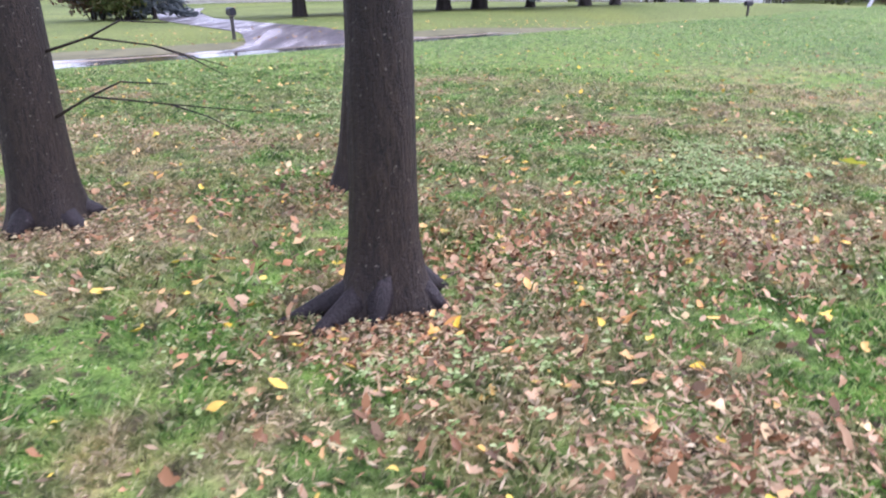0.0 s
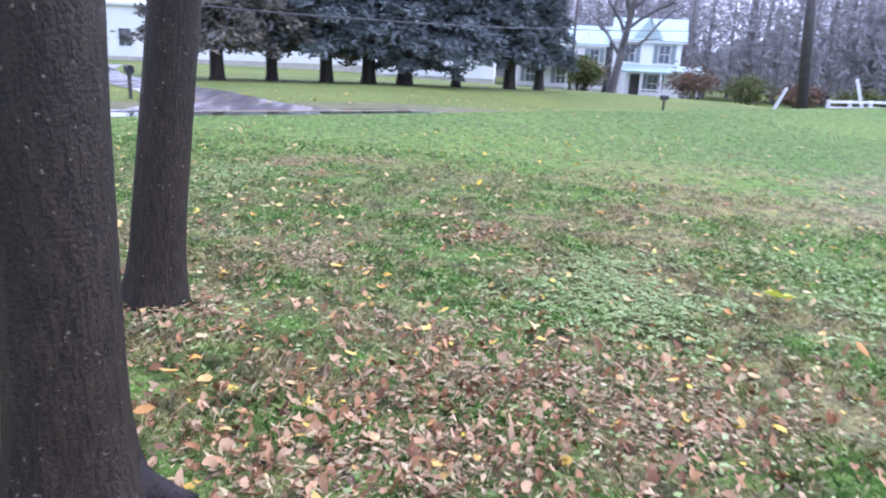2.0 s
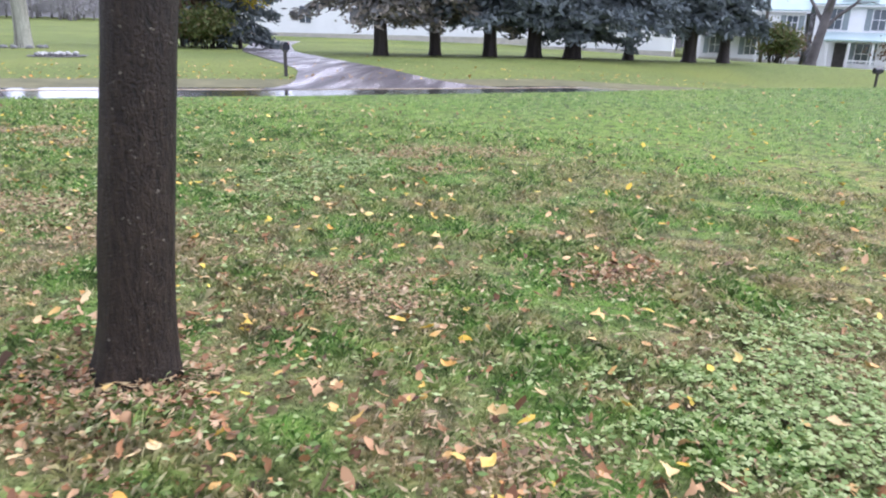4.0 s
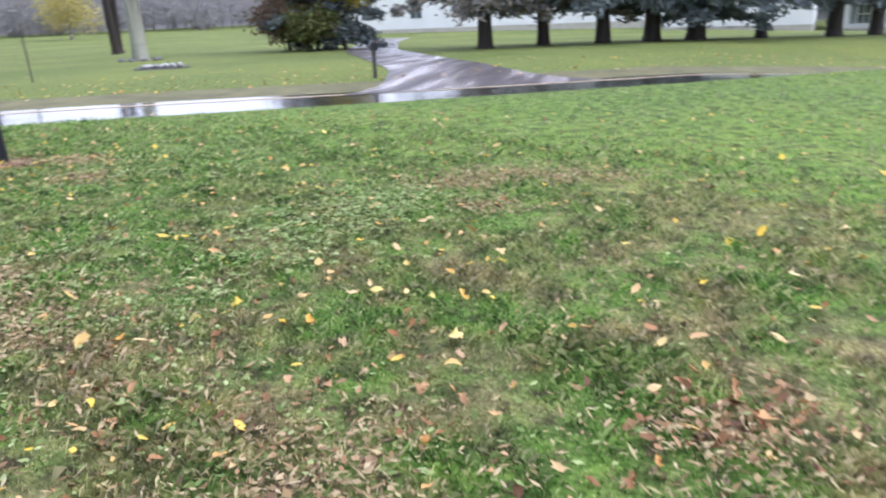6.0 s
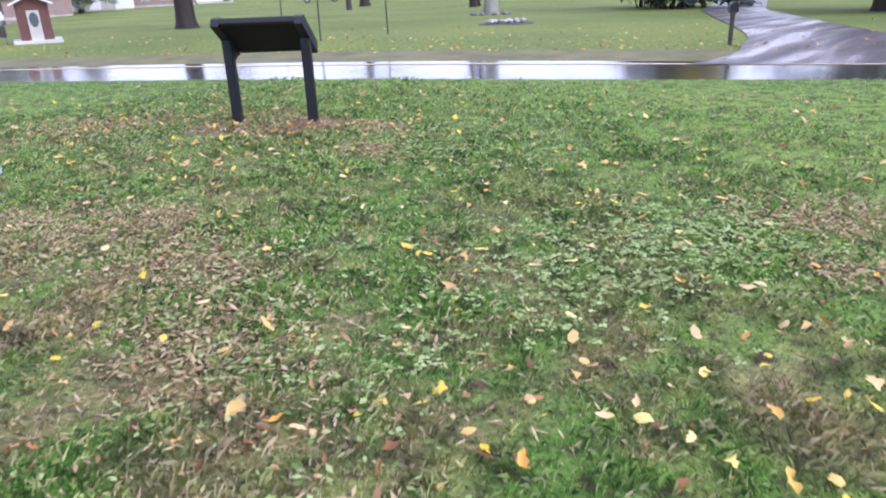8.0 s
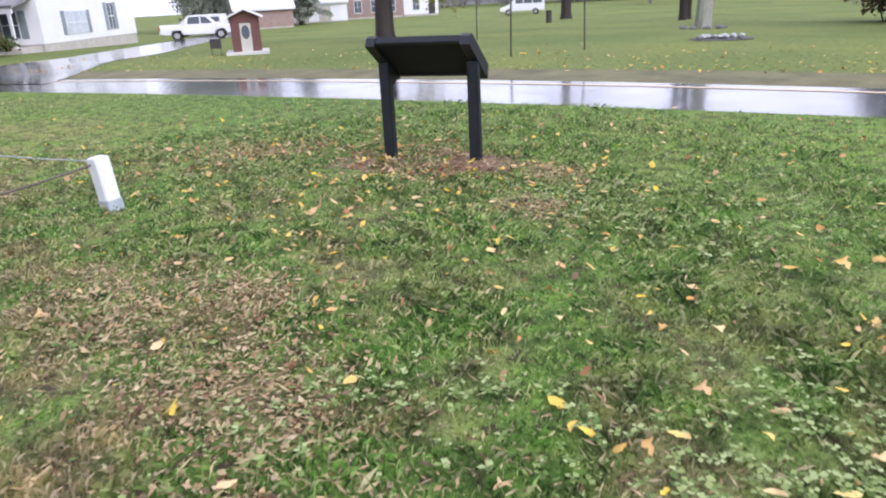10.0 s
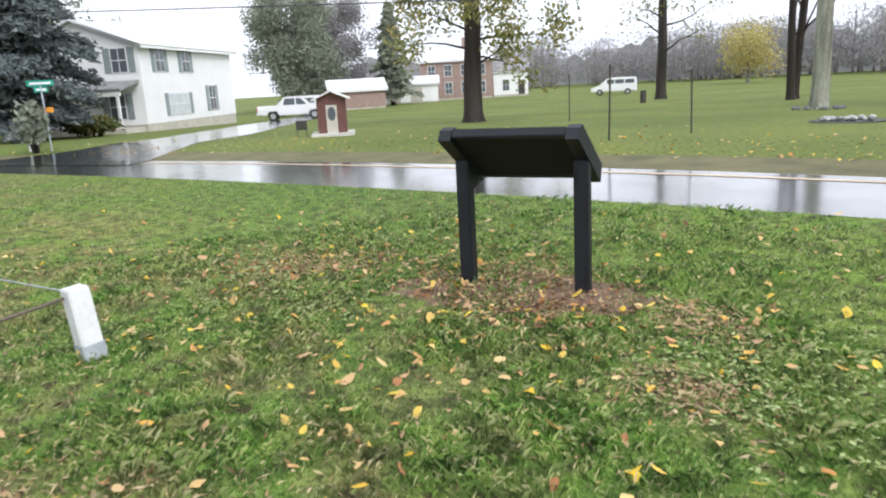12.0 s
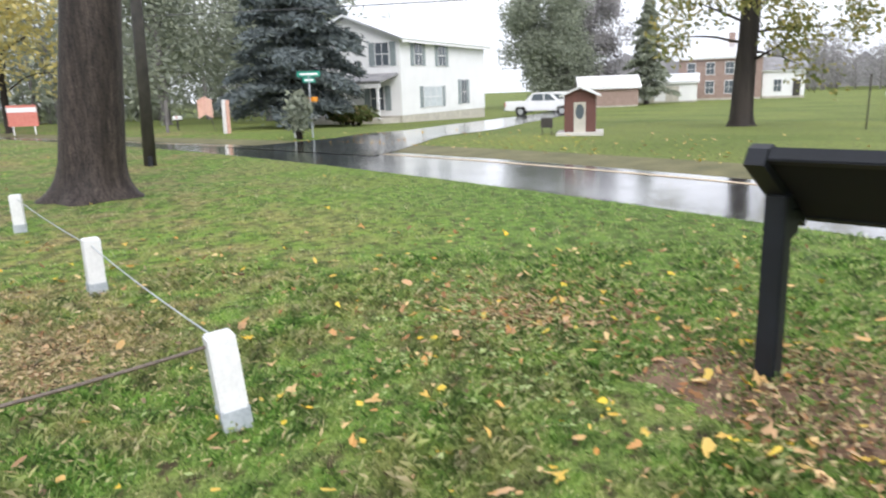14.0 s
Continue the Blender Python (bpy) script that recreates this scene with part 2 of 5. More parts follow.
M_LEAF_PALE = leafy("fallen_leaves_pale", [(0.66, 0.44, 0.03), (0.55, 0.33, 0.14), (0.70, 0.52, 0.06), (0.60, 0.40, 0.20), (0.68, 0.52, 0.26), (0.52, 0.25, 0.06), (0.56, 0.36, 0.21), (0.72, 0.48, 0.03)], 0.5, trans=0.1)
M_LEAF_BROWN = leafy("fallen_leaves_brown", [(0.10, 0.050, 0.022), (0.30, 0.150, 0.062), (0.12, 0.060, 0.028), (0.50, 0.300, 0.150), (0.36, 0.165, 0.070), (0.06, 0.031, 0.017), (0.56, 0.38, 0.22), (0.40, 0.24, 0.12)], 0.5, trans=0.05)
M_DEBRIS = leafy("dead_grass_bits", [(0.28, 0.185, 0.090), (0.44, 0.32, 0.17), (0.10, 0.060, 0.034), (0.58, 0.47, 0.29), (0.34, 0.20, 0.105), (0.07, 0.045, 0.028), (0.52, 0.40, 0.23), (0.44, 0.38, 0.19), (0.48, 0.36, 0.20)], 0.8, trans=0.1)
M_LEAF_GREEN = leafy("large_leaf_yellow_green", [(0.50, 0.58, 0.05), (0.62, 0.62, 0.06)], 0.4)
M_ROAD = wet_asphalt("wet_asphalt", (0.030, 0.031, 0.034), (0.062, 0.063, 0.068))
M_DRIVE = gravel_material()
M_LINE = surface("worn_road_paint", (0.52, 0.40, 0.26), (0.70, 0.58, 0.42), 0.7, 3, 60, 0.05)
M_SHOULDER = surface("dead_verge_grass", (0.075, 0.075, 0.028), (0.18, 0.165, 0.075), 0.8, 1.5, 30, 0.3)
M_BARK = bark_material("dark_wet_bark", (0.006, 0.0042, 0.0030), (0.046, 0.032, 0.021), (0.17, 0.15, 0.115), 0.66)
M_ROOT = bark_material("soaked_root_bark", (0.005, 0.0036, 0.0036), (0.036, 0.026, 0.026), (0.12, 0.10, 0.10), 0.68)
M_BARK_OLD = bark_material("deeply_furrowed_bark", (0.010, 0.0075, 0.007), (0.085, 0.064, 0.054), (0.18, 0.16, 0.13), 0.70, 26.0)
M_BARK_BROWN = bark_material("brown_bark", (0.014, 0.011, 0.009), (0.055, 0.042, 0.034), (0.12, 0.105, 0.08), 0.68)
M_BARK_PALE = bark_material("pale_grey_bark", (0.20, 0.20, 0.16), (0.40, 0.41, 0.33), (0.52, 0.53, 0.45), 0.58, 30.0)
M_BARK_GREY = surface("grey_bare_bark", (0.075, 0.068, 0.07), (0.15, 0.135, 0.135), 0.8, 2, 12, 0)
# Paler than the grey bark above: distance haze is painted into this one.
M_BARK_FAR = surface("haze_paled_bark", (0.15, 0.14, 0.145), (0.25, 0.235, 0.235), 0.8, 2, 12, 0)
# Both needle colours are raised to include mist; the second is also browning.
M_EVERGREEN = leafy("haze_paled_needles", [(0.105, 0.128, 0.138), (0.130, 0.155, 0.160), (0.150, 0.176, 0.176), (0.172, 0.198, 0.190)], 0.95, trans=0.1, gloss=0.03)
M_EVERGREEN_DULL = leafy("haze_paled_browning_needles", [(0.10, 0.105, 0.105), (0.14, 0.14, 0.13), (0.20, 0.18, 0.15), (0.24, 0.215, 0.16)], 0.95, trans=0.1, gloss=0.03)
M_OAKLEAF = leafy("oak_leaves", [(0.15, 0.18, 0.06), (0.21, 0.23, 0.08), (0.30, 0.28, 0.10), (0.40, 0.34, 0.12)], trans=0.35)
# Yellow leaf colours with the saturation taken down to paint haze over them.
M_PALEYELLOW = leafy("haze_paled_yellow_leaves", [(0.52, 0.44, 0.14), (0.62, 0.52, 0.20), (0.50, 0.46, 0.22), (0.42, 0.40, 0.20)], trans=0.35)
M_YELLOWLEAF = leafy("yellow_autumn_leaves", [(0.55, 0.42, 0.04), (0.70, 0.52, 0.05), (0.52, 0.46, 0.08), (0.36, 0.36, 0.06)], trans=0.35)
M_SHRUB = leafy("shrub_leaves", [(0.05, 0.075, 0.025), (0.09, 0.12, 0.035), (0.14, 0.16, 0.05), (0.16, 0.12, 0.06)])
M_RUSTSHRUB = leafy("rust_shrub_twigs", [(0.15, 0.09, 0.07), (0.21, 0.12, 0.08), (0.12, 0.09, 0.07), (0.18, 0.16, 0.09)])
# Far foliage and grey-purple twigs: lifted and greyed, aerial haze mixed into the colours.
M_GREENTREE = leafy("haze_paled_green_leaves", [(0.22, 0.25, 0.205), (0.28, 0.31, 0.245), (0.34, 0.37, 0.28), (0.25, 0.28, 0.225)], 0.9, trans=0.25, gloss=0.03)
M_WOODS = leafy("haze_paled_twigs", [(0.30, 0.285, 0.305), (0.335, 0.32, 0.335), (0.365, 0.35, 0.36), (0.31, 0.315, 0.30), (0.335, 0.325, 0.31)], 0.9, trans=0.2)
M_BLACK = surface("black_painted_steel", (0.004, 0.0055, 0.009), (0.010, 0.013, 0.020), 0.55, 8, 120, 0.08)
M_PANEL_BACK = surface("black_panel_back", (0.003, 0.004, 0.006), (0.006, 0.007, 0.010), 0.85, 5, 80, 0.05)
M_PANEL_FACE = surface("printed_panel_face", (0.25, 0.27, 0.24), (0.55, 0.52, 0.44), 0.2, 3, 9, 0)
M_WHITEPOST = surface("white_painted_post", (0.70, 0.71, 0.73), (0.84, 0.85, 0.86), 0.45, 7, 60, 0.1)
M_SLEEVE = surface("grey_post_sleeve", (0.30, 0.34, 0.38), (0.50, 0.54, 0.58), 0.4, 12, 60, 0.1)
M_CABLE = surface("twisted_cable", (0.06, 0.045, 0.035), (0.17, 0.13, 0.10), 0.5, 40, 200, 0.3)
M_WIRE = surface("overhead_wire", (0.05, 0.05, 0.055), (0.10, 0.10, 0.11), 0.6, 5, 50, 0)
M_SIDING = surface("white_siding", (0.78, 0.79, 0.80), (0.86, 0.87, 0.88), 0.55, 0.8, 20, 0.05)
M_FOUND = surface("pale_foundation", (0.42, 0.40, 0.35), (0.58, 0.55, 0.48), 0.7, 2, 20, 0.1)
M_PALEROOF = surface("wet_pale_metal_roof", (0.80, 0.82, 0.84), (0.90, 0.91, 0.92), 0.3, 1.0, 12, 0.03, 0.7)
M_SHINGLE = surface("grey_shingles", (0.20, 0.20, 0.21), (0.33, 0.33, 0.34), 0.7, 1.5, 12, 0.2)
M_TEAL = surface("pale_teal_metal_roof", (0.36, 0.48, 0.48), (0.48, 0.59, 0.59), 0.4, 1.0, 15, 0.05)
M_SHUTTER = surface("grey_green_shutters", (0.20, 0.24, 0.25), (0.28, 0.33, 0.34), 0.5, 4, 40, 0.1)
M_TRIM = surface("white_trim", (0.74, 0.75, 0.76), (0.83, 0.83, 0.84), 0.5, 5, 50, 0.03)
M_GLASS, _n, _l, _b = shader("window_glass")
_b.inputs["Base Color"].default_value = (0.10, 0.12, 0.14, 1)
_b.inputs["Roughness"].default_value = 0.08
_b.inputs["Specular IOR Level"].default_value = 0.8
M_CURTAIN = surface("pale_curtain", (0.45, 0.50, 0.53), (0.62, 0.67, 0.70), 0.7, 3, 20, 0)
# Brown brick, lightened and dulled in colour to imitate haze over the distance.
M_BRICK = surface("haze_paled_brown_brick", (0.27, 0.19, 0.165), (0.37, 0.27, 0.235), 0.8, 2.0, 30, 0.1)
M_BARN = surface("barn_red_boards", (0.10, 0.042, 0.036), (0.16, 0.068, 0.055), 0.65, 6, 50, 0.1, stretch=(6, 6, 0.5))
M_CONCRETE = surface("pale_concrete", (0.48, 0.47, 0.44), (0.65, 0.64, 0.60), 0.7, 3, 40, 0.1)
M_CARWHITE = surface("white_car_paint", (0.76, 0.77, 0.79), (0.82, 0.83, 0.85), 0.18, 1, 8, 0)
M_TYRE = surface("black_rubber", (0.012, 0.012, 0.012), (0.03, 0.03, 0.03), 0.7, 8, 60, 0.1)
M_RIM = surface("alloy_rim", (0.40, 0.41, 0.42), (0.6, 0.61, 0.62), 0.3, 8, 60, 0, 0.8)
M_DARK = surface("dark_shadowed_wood", (0.03, 0.028, 0.026), (0.07, 0.062, 0.055), 0.6, 5, 50, 0.1)
M_POLE = surface("weathered_pole_wood", (0.05, 0.042, 0.036), (0.12, 0.10, 0.085), 0.75, 4, 50, 0.3, stretch=(4, 4, 0.4))
M_RUST = surface("rusty_post_steel", (0.05, 0.045, 0.035), (0.10, 0.09, 0.07), 0.6, 10, 60, 0.1)
M_GREENSIGN = surface("green_sign_sheet", (0.02, 0.28, 0.20), (0.03, 0.36, 0.26), 0.35, 4, 40, 0)
M_ORANGE = surface("orange_sign_sheet", (0.75, 0.28, 0.02), (0.85, 0.36, 0.04), 0.4, 4, 40, 0)
M_PINK = surface("faded_red_paint", (0.62, 0.36, 0.29), (0.74, 0.47, 0.39), 0.5, 4, 40, 0)
M_REDSIGN = surface("red_sign_sheet", (0.56, 0.17, 0.13), (0.66, 0.25, 0.20), 0.4, 4, 40, 0)
M_STONE = surface("grey_field_stone", (0.05, 0.05, 0.05), (0.26, 0.26, 0.25), 0.7, 5, 40, 0.3)
M_GREYSTONE = surface("grey_bed_stone", (0.10, 0.10, 0.10), (0.30, 0.30, 0.29), 0.7, 5, 40, 0.3)
M_PALESTONE = surface("pale_field_stone", (0.30, 0.30, 0.29), (0.62, 0.61, 0.58), 0.6, 5, 40, 0.3)
M_MULCH = surface("brown_mulch", (0.10, 0.06, 0.04), (0.26, 0.16, 0.10), 0.85, 9, 70, 0.6)
M_REDLAMP = surface("red_tail_lamp", (0.35, 0.01, 0.01), (0.45, 0.03, 0.02), 0.2, 6, 50, 0)


# ---- mesh helpers ----
def mesh_of(name, bm, mat):
    me = bpy.data.meshes.new(name)
    bm.normal_update()
    bm.to_mesh(me)
    bm.free()
    me.materials.append(mat)
    return me


def part(name, bm, mat, parent=None, label="", smooth=False):
    me = mesh_of(name, bm, mat)
    if smooth:
        me.polygons.foreach_set("use_smooth", [True] * len(me.polygons))
    ob = new(name, me)
    if parent is not None:
        ob.parent = parent
    if label:
        tagged(ob, label)
    return ob


def group_at(name, m, label, category, kind="", group=""):
    ob = new(name)
    ob.empty_display_size = 0.2
    ob.matrix_basis = m
    return tagged(ob, label, category, group, kind)


def box(bm, lo, hi, m=None, bevel=0.0):
    c = [(a + b) / 2 for a, b in zip(lo, hi)]
    s = [max(1e-4, b - a) for a, b in zip(lo, hi)]
    mm = Matrix.Translation(c) @ Matrix.Diagonal((*s, 1))
    r = bmesh.ops.create_cube(bm, size=1, matrix=(m @ mm) if m else mm)
    if bevel:
        edges = {e for v in r["verts"] for e in v.link_edges}
        bmesh.ops.bevel(bm, geom=list(edges), offset=bevel, segments=2, affect="EDGES")
    return bm


def boxed(lo, hi, m=None, bevel=0.0):
    return box(bmesh.new(), lo, hi, m, bevel)


def tube(bm, pts, radii, seg=8, lumps=0.0, seed=0.0):
    """A tapered tube along points, closed at both ends."""
    rings = []
    for i, p in enumerate(pts):
        p = Vector(p)
        a = Vector(pts[max(0, i - 1)])
        b = Vector(pts[min(len(pts) - 1, i + 1)])
        d = (b - a).normalized()
        side = d.orthogonal() if abs(d.z) < 0.95 else Vector((1, 0, 0))
        if abs(d.z) < 0.95:
            side = d.cross(Vector((0, 0, 1))).normalized()
        up = side.cross(d).normalized()
        side = d.cross(up).normalized()
        ring = []
        for k in range(seg):
            ang = 2 * math.pi * k / seg
            r = radii[i]
            if lumps:
                r *= 1 + lumps * noise.noise(Vector((math.cos(ang) * 1.3 + seed, math.sin(ang) * 1.3, p.z * 1.5)))
            ring.append(bm.verts.new(p + side * (r * math.cos(ang)) + up * (r * math.sin(ang))))
        rings.append(ring)
    for r0, r1 in zip(rings, rings[1:]):
        for k in range(seg):
            bm.faces.new((r0[k], r0[(k + 1) % seg], r1[(k + 1) % seg], r1[k]))
    bm.faces.new(rings[0][::-1])
    bm.faces.new(rings[-1])
    return bm


def prism(bm, poly, y0, y1, m=None):
    """A flat polygon in x and z, drawn out from y0 to y1."""
    m = m or Matrix()
    a = [bm.verts.new(m @ Vector((x, y0, z))) for x, z in poly]
    b = [bm.verts.new(m @ Vector((x, y1, z))) for x, z in poly]
    bm.faces.new(a)
    bm.faces.new(b[::-1])
    for i in range(len(poly)):
        j = (i + 1) % len(poly)
        bm.faces.new((a[j], a[i], b[i], b[j]))
    return bm


def polys(name, verts, idx, mat):
    """Mesh from numpy vertices (n, 3) and equal polygons (m, k)."""
    me = bpy.data.meshes.new(name)
    verts = np.ascontiguousarray(verts, np.float32)
    idx = np.ascontiguousarray(idx, np.int32)
    me.vertices.add(len(verts))
    me.vertices.foreach_set("co", verts.ravel())
    me.loops.add(idx.size)
    me.loops.foreach_set("vertex_index", idx.ravel())
    me.polygons.add(len(idx))
    me.polygons.foreach_set("loop_start", np.arange(0, idx.size, idx.shape[1], dtype=np.int32))
    me.update(calc_edges=True)
    me.materials.append(mat)
    return me


def card_cloud(rng, centres, size, aspect=0.5, droop=0.0, axis=None):
    """Small bent leaves (two triangles each) at the centres, turned at random."""
    n = len(centres)
    d = rng.normal(size=(n, 3))
    if axis is not None:
        d = d * 0.45 + axis
    d[:, 2] -= droop
    d /= np.linalg.norm(d, axis=1)[:, None] + 1e-9
    e = np.cross(d, rng.normal(size=(n, 3)))
    e /= np.linalg.norm(e, axis=1)[:, None] + 1e-9
    s = size * rng.uniform(0.6, 1.4, (n, 1))
    tip, root = centres + d * s, centres - d * s
    w = e * s * aspect
    v = np.stack([root, centres + w, tip, centres - w], axis=1).reshape(-1, 3)
    return v, np.arange(4 * n).reshape(-1, 4)


# ---- the lie of the land ----
LIP_X = [-400, -120, -60, -40, -26, -18.8, -14, -8, -2, 3, 8, 20, 40, 80, 400]
LIP_Y = [-330, -88, -31, -12, 1.2, 6.6, 9.8, 13.3, 16.2, 19.0, 22.0, 28.6, 39.4, 61, 234]
XS = np.arange(-400, 401, 1.0)
FY = np.convolve(np.pad(np.interp(XS, LIP_X, LIP_Y), 3, mode="edge"), np.ones(7) / 7, "valid")
FS = np.gradient(FY, XS)
PROFILE_V = [-500, 0.35, 0.5, 0.95, 5.15, 7.0, 9.0, 35, 60, 800]
PROFILE_Z = [0, 0, -0.03, -0.30, -0.30, -0.2, -0.1, -0.62, -0.85, -0.85]
ALONG_U = [-100, -60, -12, 0, 20, 60, 100, 400]
ALONG_D = [0.34, 0.30, 0, 0, 0.12, 0.75, 1.2, 1.2]


def across(x, y):
    """Metres from the lawn's edge at the road, across the road."""
    s = np.interp(x, XS, FS)
    return (y - np.interp(x, XS, FY)) / np.sqrt(1 + s * s)


def at_road(x, v):
    s = np.interp(x, XS, FS)
    return np.interp(x, XS, FY) + v * np.sqrt(1 + s * s)


def height(x, y):
    v = across(x, y)
    u = 0.87 * (x + 8) + 0.49 * (y - 13.3)
    dip = np.interp(u, [14, 33, 40, 48, 58, 400], [0, 0.98, 0.5, 0.6, 1.1, 1.1]) * np.maximum(np.clip((17 - v) / 5, 0, 1), np.clip((u - 38) / 15, 0, 1))
    return np.interp(v, PROFILE_V, PROFILE_Z) - (np.interp(u, ALONG_U, ALONG_D) + dip) * np.clip(v / 5, 0, 1)


def gz(x, y):
    return float(height(x, y))


def sheet(name, xs, vs, lift, mat):
    """A sheet over the land between lines that run with the road."""
    X = np.repeat(np.asarray(xs, float)[:, None], len(vs), 1)
    V = np.repeat(np.asarray(vs, float)[None, :], len(xs), 0)
    Y = at_road(X, V)
    Z = height(X, Y) + lift
    v = np.stack([X, Y, Z], -1).reshape(-1, 3)
    n, k = len(xs), len(vs)
    i = (np.arange(n - 1)[:, None] * k + np.arange(k - 1)[None, :]).ravel()
    return polys(name, v, np.stack([i, i + k, i + k + 1, i + 1], 1), mat)


def ribbon(name, centre, widths, lift, mat, cross=6):
    """A strip of paving along a line on the plan, laid on the land."""
    c = np.array(centre, float)
    seg = np.r_[0, np.cumsum(np.hypot(*np.diff(c, axis=0).T))]
    s = np.linspace(0, seg[-1], int(seg[-1] / 0.6) + 2)
    cx, cy = np.interp(s, seg, c[:, 0]), np.interp(s, seg, c[:, 1])
    ker = np.ones(7) / 7
    cx[3:-3] = np.convolve(cx, ker, "valid")
    cy[3:-3] = np.convolve(cy, ker, "valid")
    w = np.interp(s, seg, widths)
    tx, ty = np.gradient(cx), np.gradient(cy)
    ln = np.hypot(tx, ty)
    nx, ny = -ty / ln, tx / ln
    f = np.linspace(-0.5, 0.5, cross)
    X = cx[:, None] + nx[:, None] * w[:, None] * f
    Y = cy[:, None] + ny[:, None] * w[:, None] * f
    Z = height(X, Y) + lift
    v = np.stack([X, Y, Z], -1).reshape(-1, 3)
    n, k = len(s), cross
    i = (np.arange(n - 1)[:, None] * k + np.arange(k - 1)[None, :]).ravel()
    return polys(name, v, np.stack([i, i + k, i + k + 1, i + 1], 1), mat)


# ---- ground, road, driveway, side street ----
far_x = np.r_[np.arange(-400, -70, 8.0), np.arange(-70, 50, 0.75), np.arange(50, 401, 8.0)]
v_rows = np.r_[-400, -200, -100, -50, -25, np.arange(-20, -0.5, 0.8), -0.4, -0.2, 0.0, 0.2, 0.35, 0.43, 0.5, 0.7, 0.95, 1.5, 3, 4.5, 5.15, 5.6, 6, 6.5, 7, 8, 9, np.arange(10, 36, 1.5), np.arange(38, 62, 3), 75, 100, 150, 250, 400, 600]
ground = tagged(new("ground", sheet("ground", far_x, v_rows, 0.0, M_GROUND)), "green lawn with straw-brown dry patches after rain", "lawn", kind="structure")
road = tagged(new("road", sheet("road", far_x, [0.87, 1.3, 2, 3, 4, 4.6, 5.17], 0.012, M_ROAD)), "wet black asphalt country road mirroring the sky", "road", kind="structure")
edge_line = part("edge_line", bmesh.new(), M_LINE, road, "worn tan painted line along the edge")
edge_line.data = sheet("edge_line", np.arange(-70, 50, 0.75), [4.58, 4.73], 0.019, M_LINE)
shoulder = tagged(new("road_verge", sheet("road_verge", far_x, [5.18, 5.6, 6.2, 6.7], 0.006, M_SHOULDER)), "strip of dead brown grass along the road", "verge", kind="structure")
DRIVE = [(-2.7, 21.2), (-3.4, 22.4), (-4.6, 24.4), (-5.9, 26.8), (-8.0, 30.5), (-12.2, 38.2), (-16.8, 51.0), (-19.0, 60.0)]
driveway = tagged(new("driveway", ribbon("driveway", DRIVE, [6.5, 4.2, 3.0, 2.8, 2.7, 2.6, 2.7, 2.7], 0.022, M_DRIVE)), "wet grey gravel driveway with paler ruts", "driveway", kind="structure")
SIDE = [(-27.0, 5.4), (-29.6, 8.6), (-34.0, 11.4), (-42.0, 14.2), (-54.0, 18.8), (-66.0, 24.0), (-90.0, 33.0)]
side_street = tagged(new("side_street", ribbon("side_street", SIDE, [9.0, 4.8, 4.2, 4.0, 3.8, 3.6, 3.6], 0.024, M_ROAD)), "wet asphalt lane rising from the road past the houses", "road", kind="structure")


# ---- trees ----
def trunk_mesh(height_m, r0, lean=(0.0, 0.0), flare=0.5, seed=0.0, taper=0.45, seg=18, rise=0.35):
    bm = bmesh.new()
    zs = [-0.06, 0.0, 0.05, 0.12, 0.22, 0.36, 0.6] + [0.6 + (height_m - 0.6) * (i / 12) for i in range(1, 13)]
    rings = []
    for z in zs:
        f = max(0.0, z) / height_m
        r = r0 * (1 - taper * f)
        fl = flare * math.exp(-max(z, 0) / (rise * 0.6))
        ring = []
        for k in range(seg):
            a = 2 * math.pi * k / seg
            lobe = 0.5 + 0.5 * math.cos(a * 4 + seed * 3 + 0.7 * math.sin(a + seed))
            rr = r * (1 + fl * (0.35 + 0.9 * lobe) + 0.09 * noise.noise(Vector((math.cos(a) * 2.6 + seed, math.sin(a) * 2, z * 1.4))))
            x = lean[0] * z + 0.05 * r0 * math.sin(z * 1.1 + seed)
            y = lean[1] * z + 0.05 * r0 * math.cos(z * 0.9 + seed)
            ring.append(bm.verts.new((x + rr * math.cos(a), y + rr * math.sin(a), z)))
        rings.append(ring)
    for a, b in zip(rings, rings[1:]):
        for k in range(seg):
            bm.faces.new((a[k], a[(k + 1) % seg], b[(k + 1) % seg], b[k]))
    bm.faces.new(rings[-1])
    bm.faces.new(rings[0][::-1])
    return bm


def limb_paths(rng, n, z0, z1, length, rise, lean=(0, 0), r=0.07):
    """Crooked limbs leaving a trunk between two heights."""
    out = []
    for i in range(n):
        a = i * 2.399 + rng.uniform(-0.5, 0.5)
        z = z0 + (z1 - z0) * (i + 0.5) / n
        p = np.array([lean[0] * z, lean[1] * z, z])
        ln = length * rng.uniform(0.7, 1.15)
        d = np.array([math.cos(a), math.sin(a), rise * rng.uniform(0.6, 1.3)])
        d /= np.linalg.norm(d)
        pts = [p]
        for k in range(5):
            d = d + rng.normal(size=3) * 0.16
            d /= np.linalg.norm(d)
            p = p + d * ln / 5
            pts.append(p)
        out.append((pts, [r * (1 - 0.17 * k) for k in range(6)]))
    return out


def grow_limbs(rng, limbs, bark, parent, twigs=3, seg=5):
    """Each limb with its own twigs is one part. Returns the twig ends."""
    ends = []
    for pts, radii in limbs:
        bm = bmesh.new()
        tube(bm, [tuple(p) for p in pts], radii, seg)
        ends.append(pts[-1])
        for k in range(twigs):
            j = rng.integers(2, 6)
            b = pts[j]
            d = (pts[j] - pts[j - 1])
            L = np.linalg.norm(d)
            e = rng.normal(size=3) * 0.7 + d / L + np.array([0, 0, 0.2])
            e /= np.linalg.norm(e)
            q1 = b + e * L * 0.9
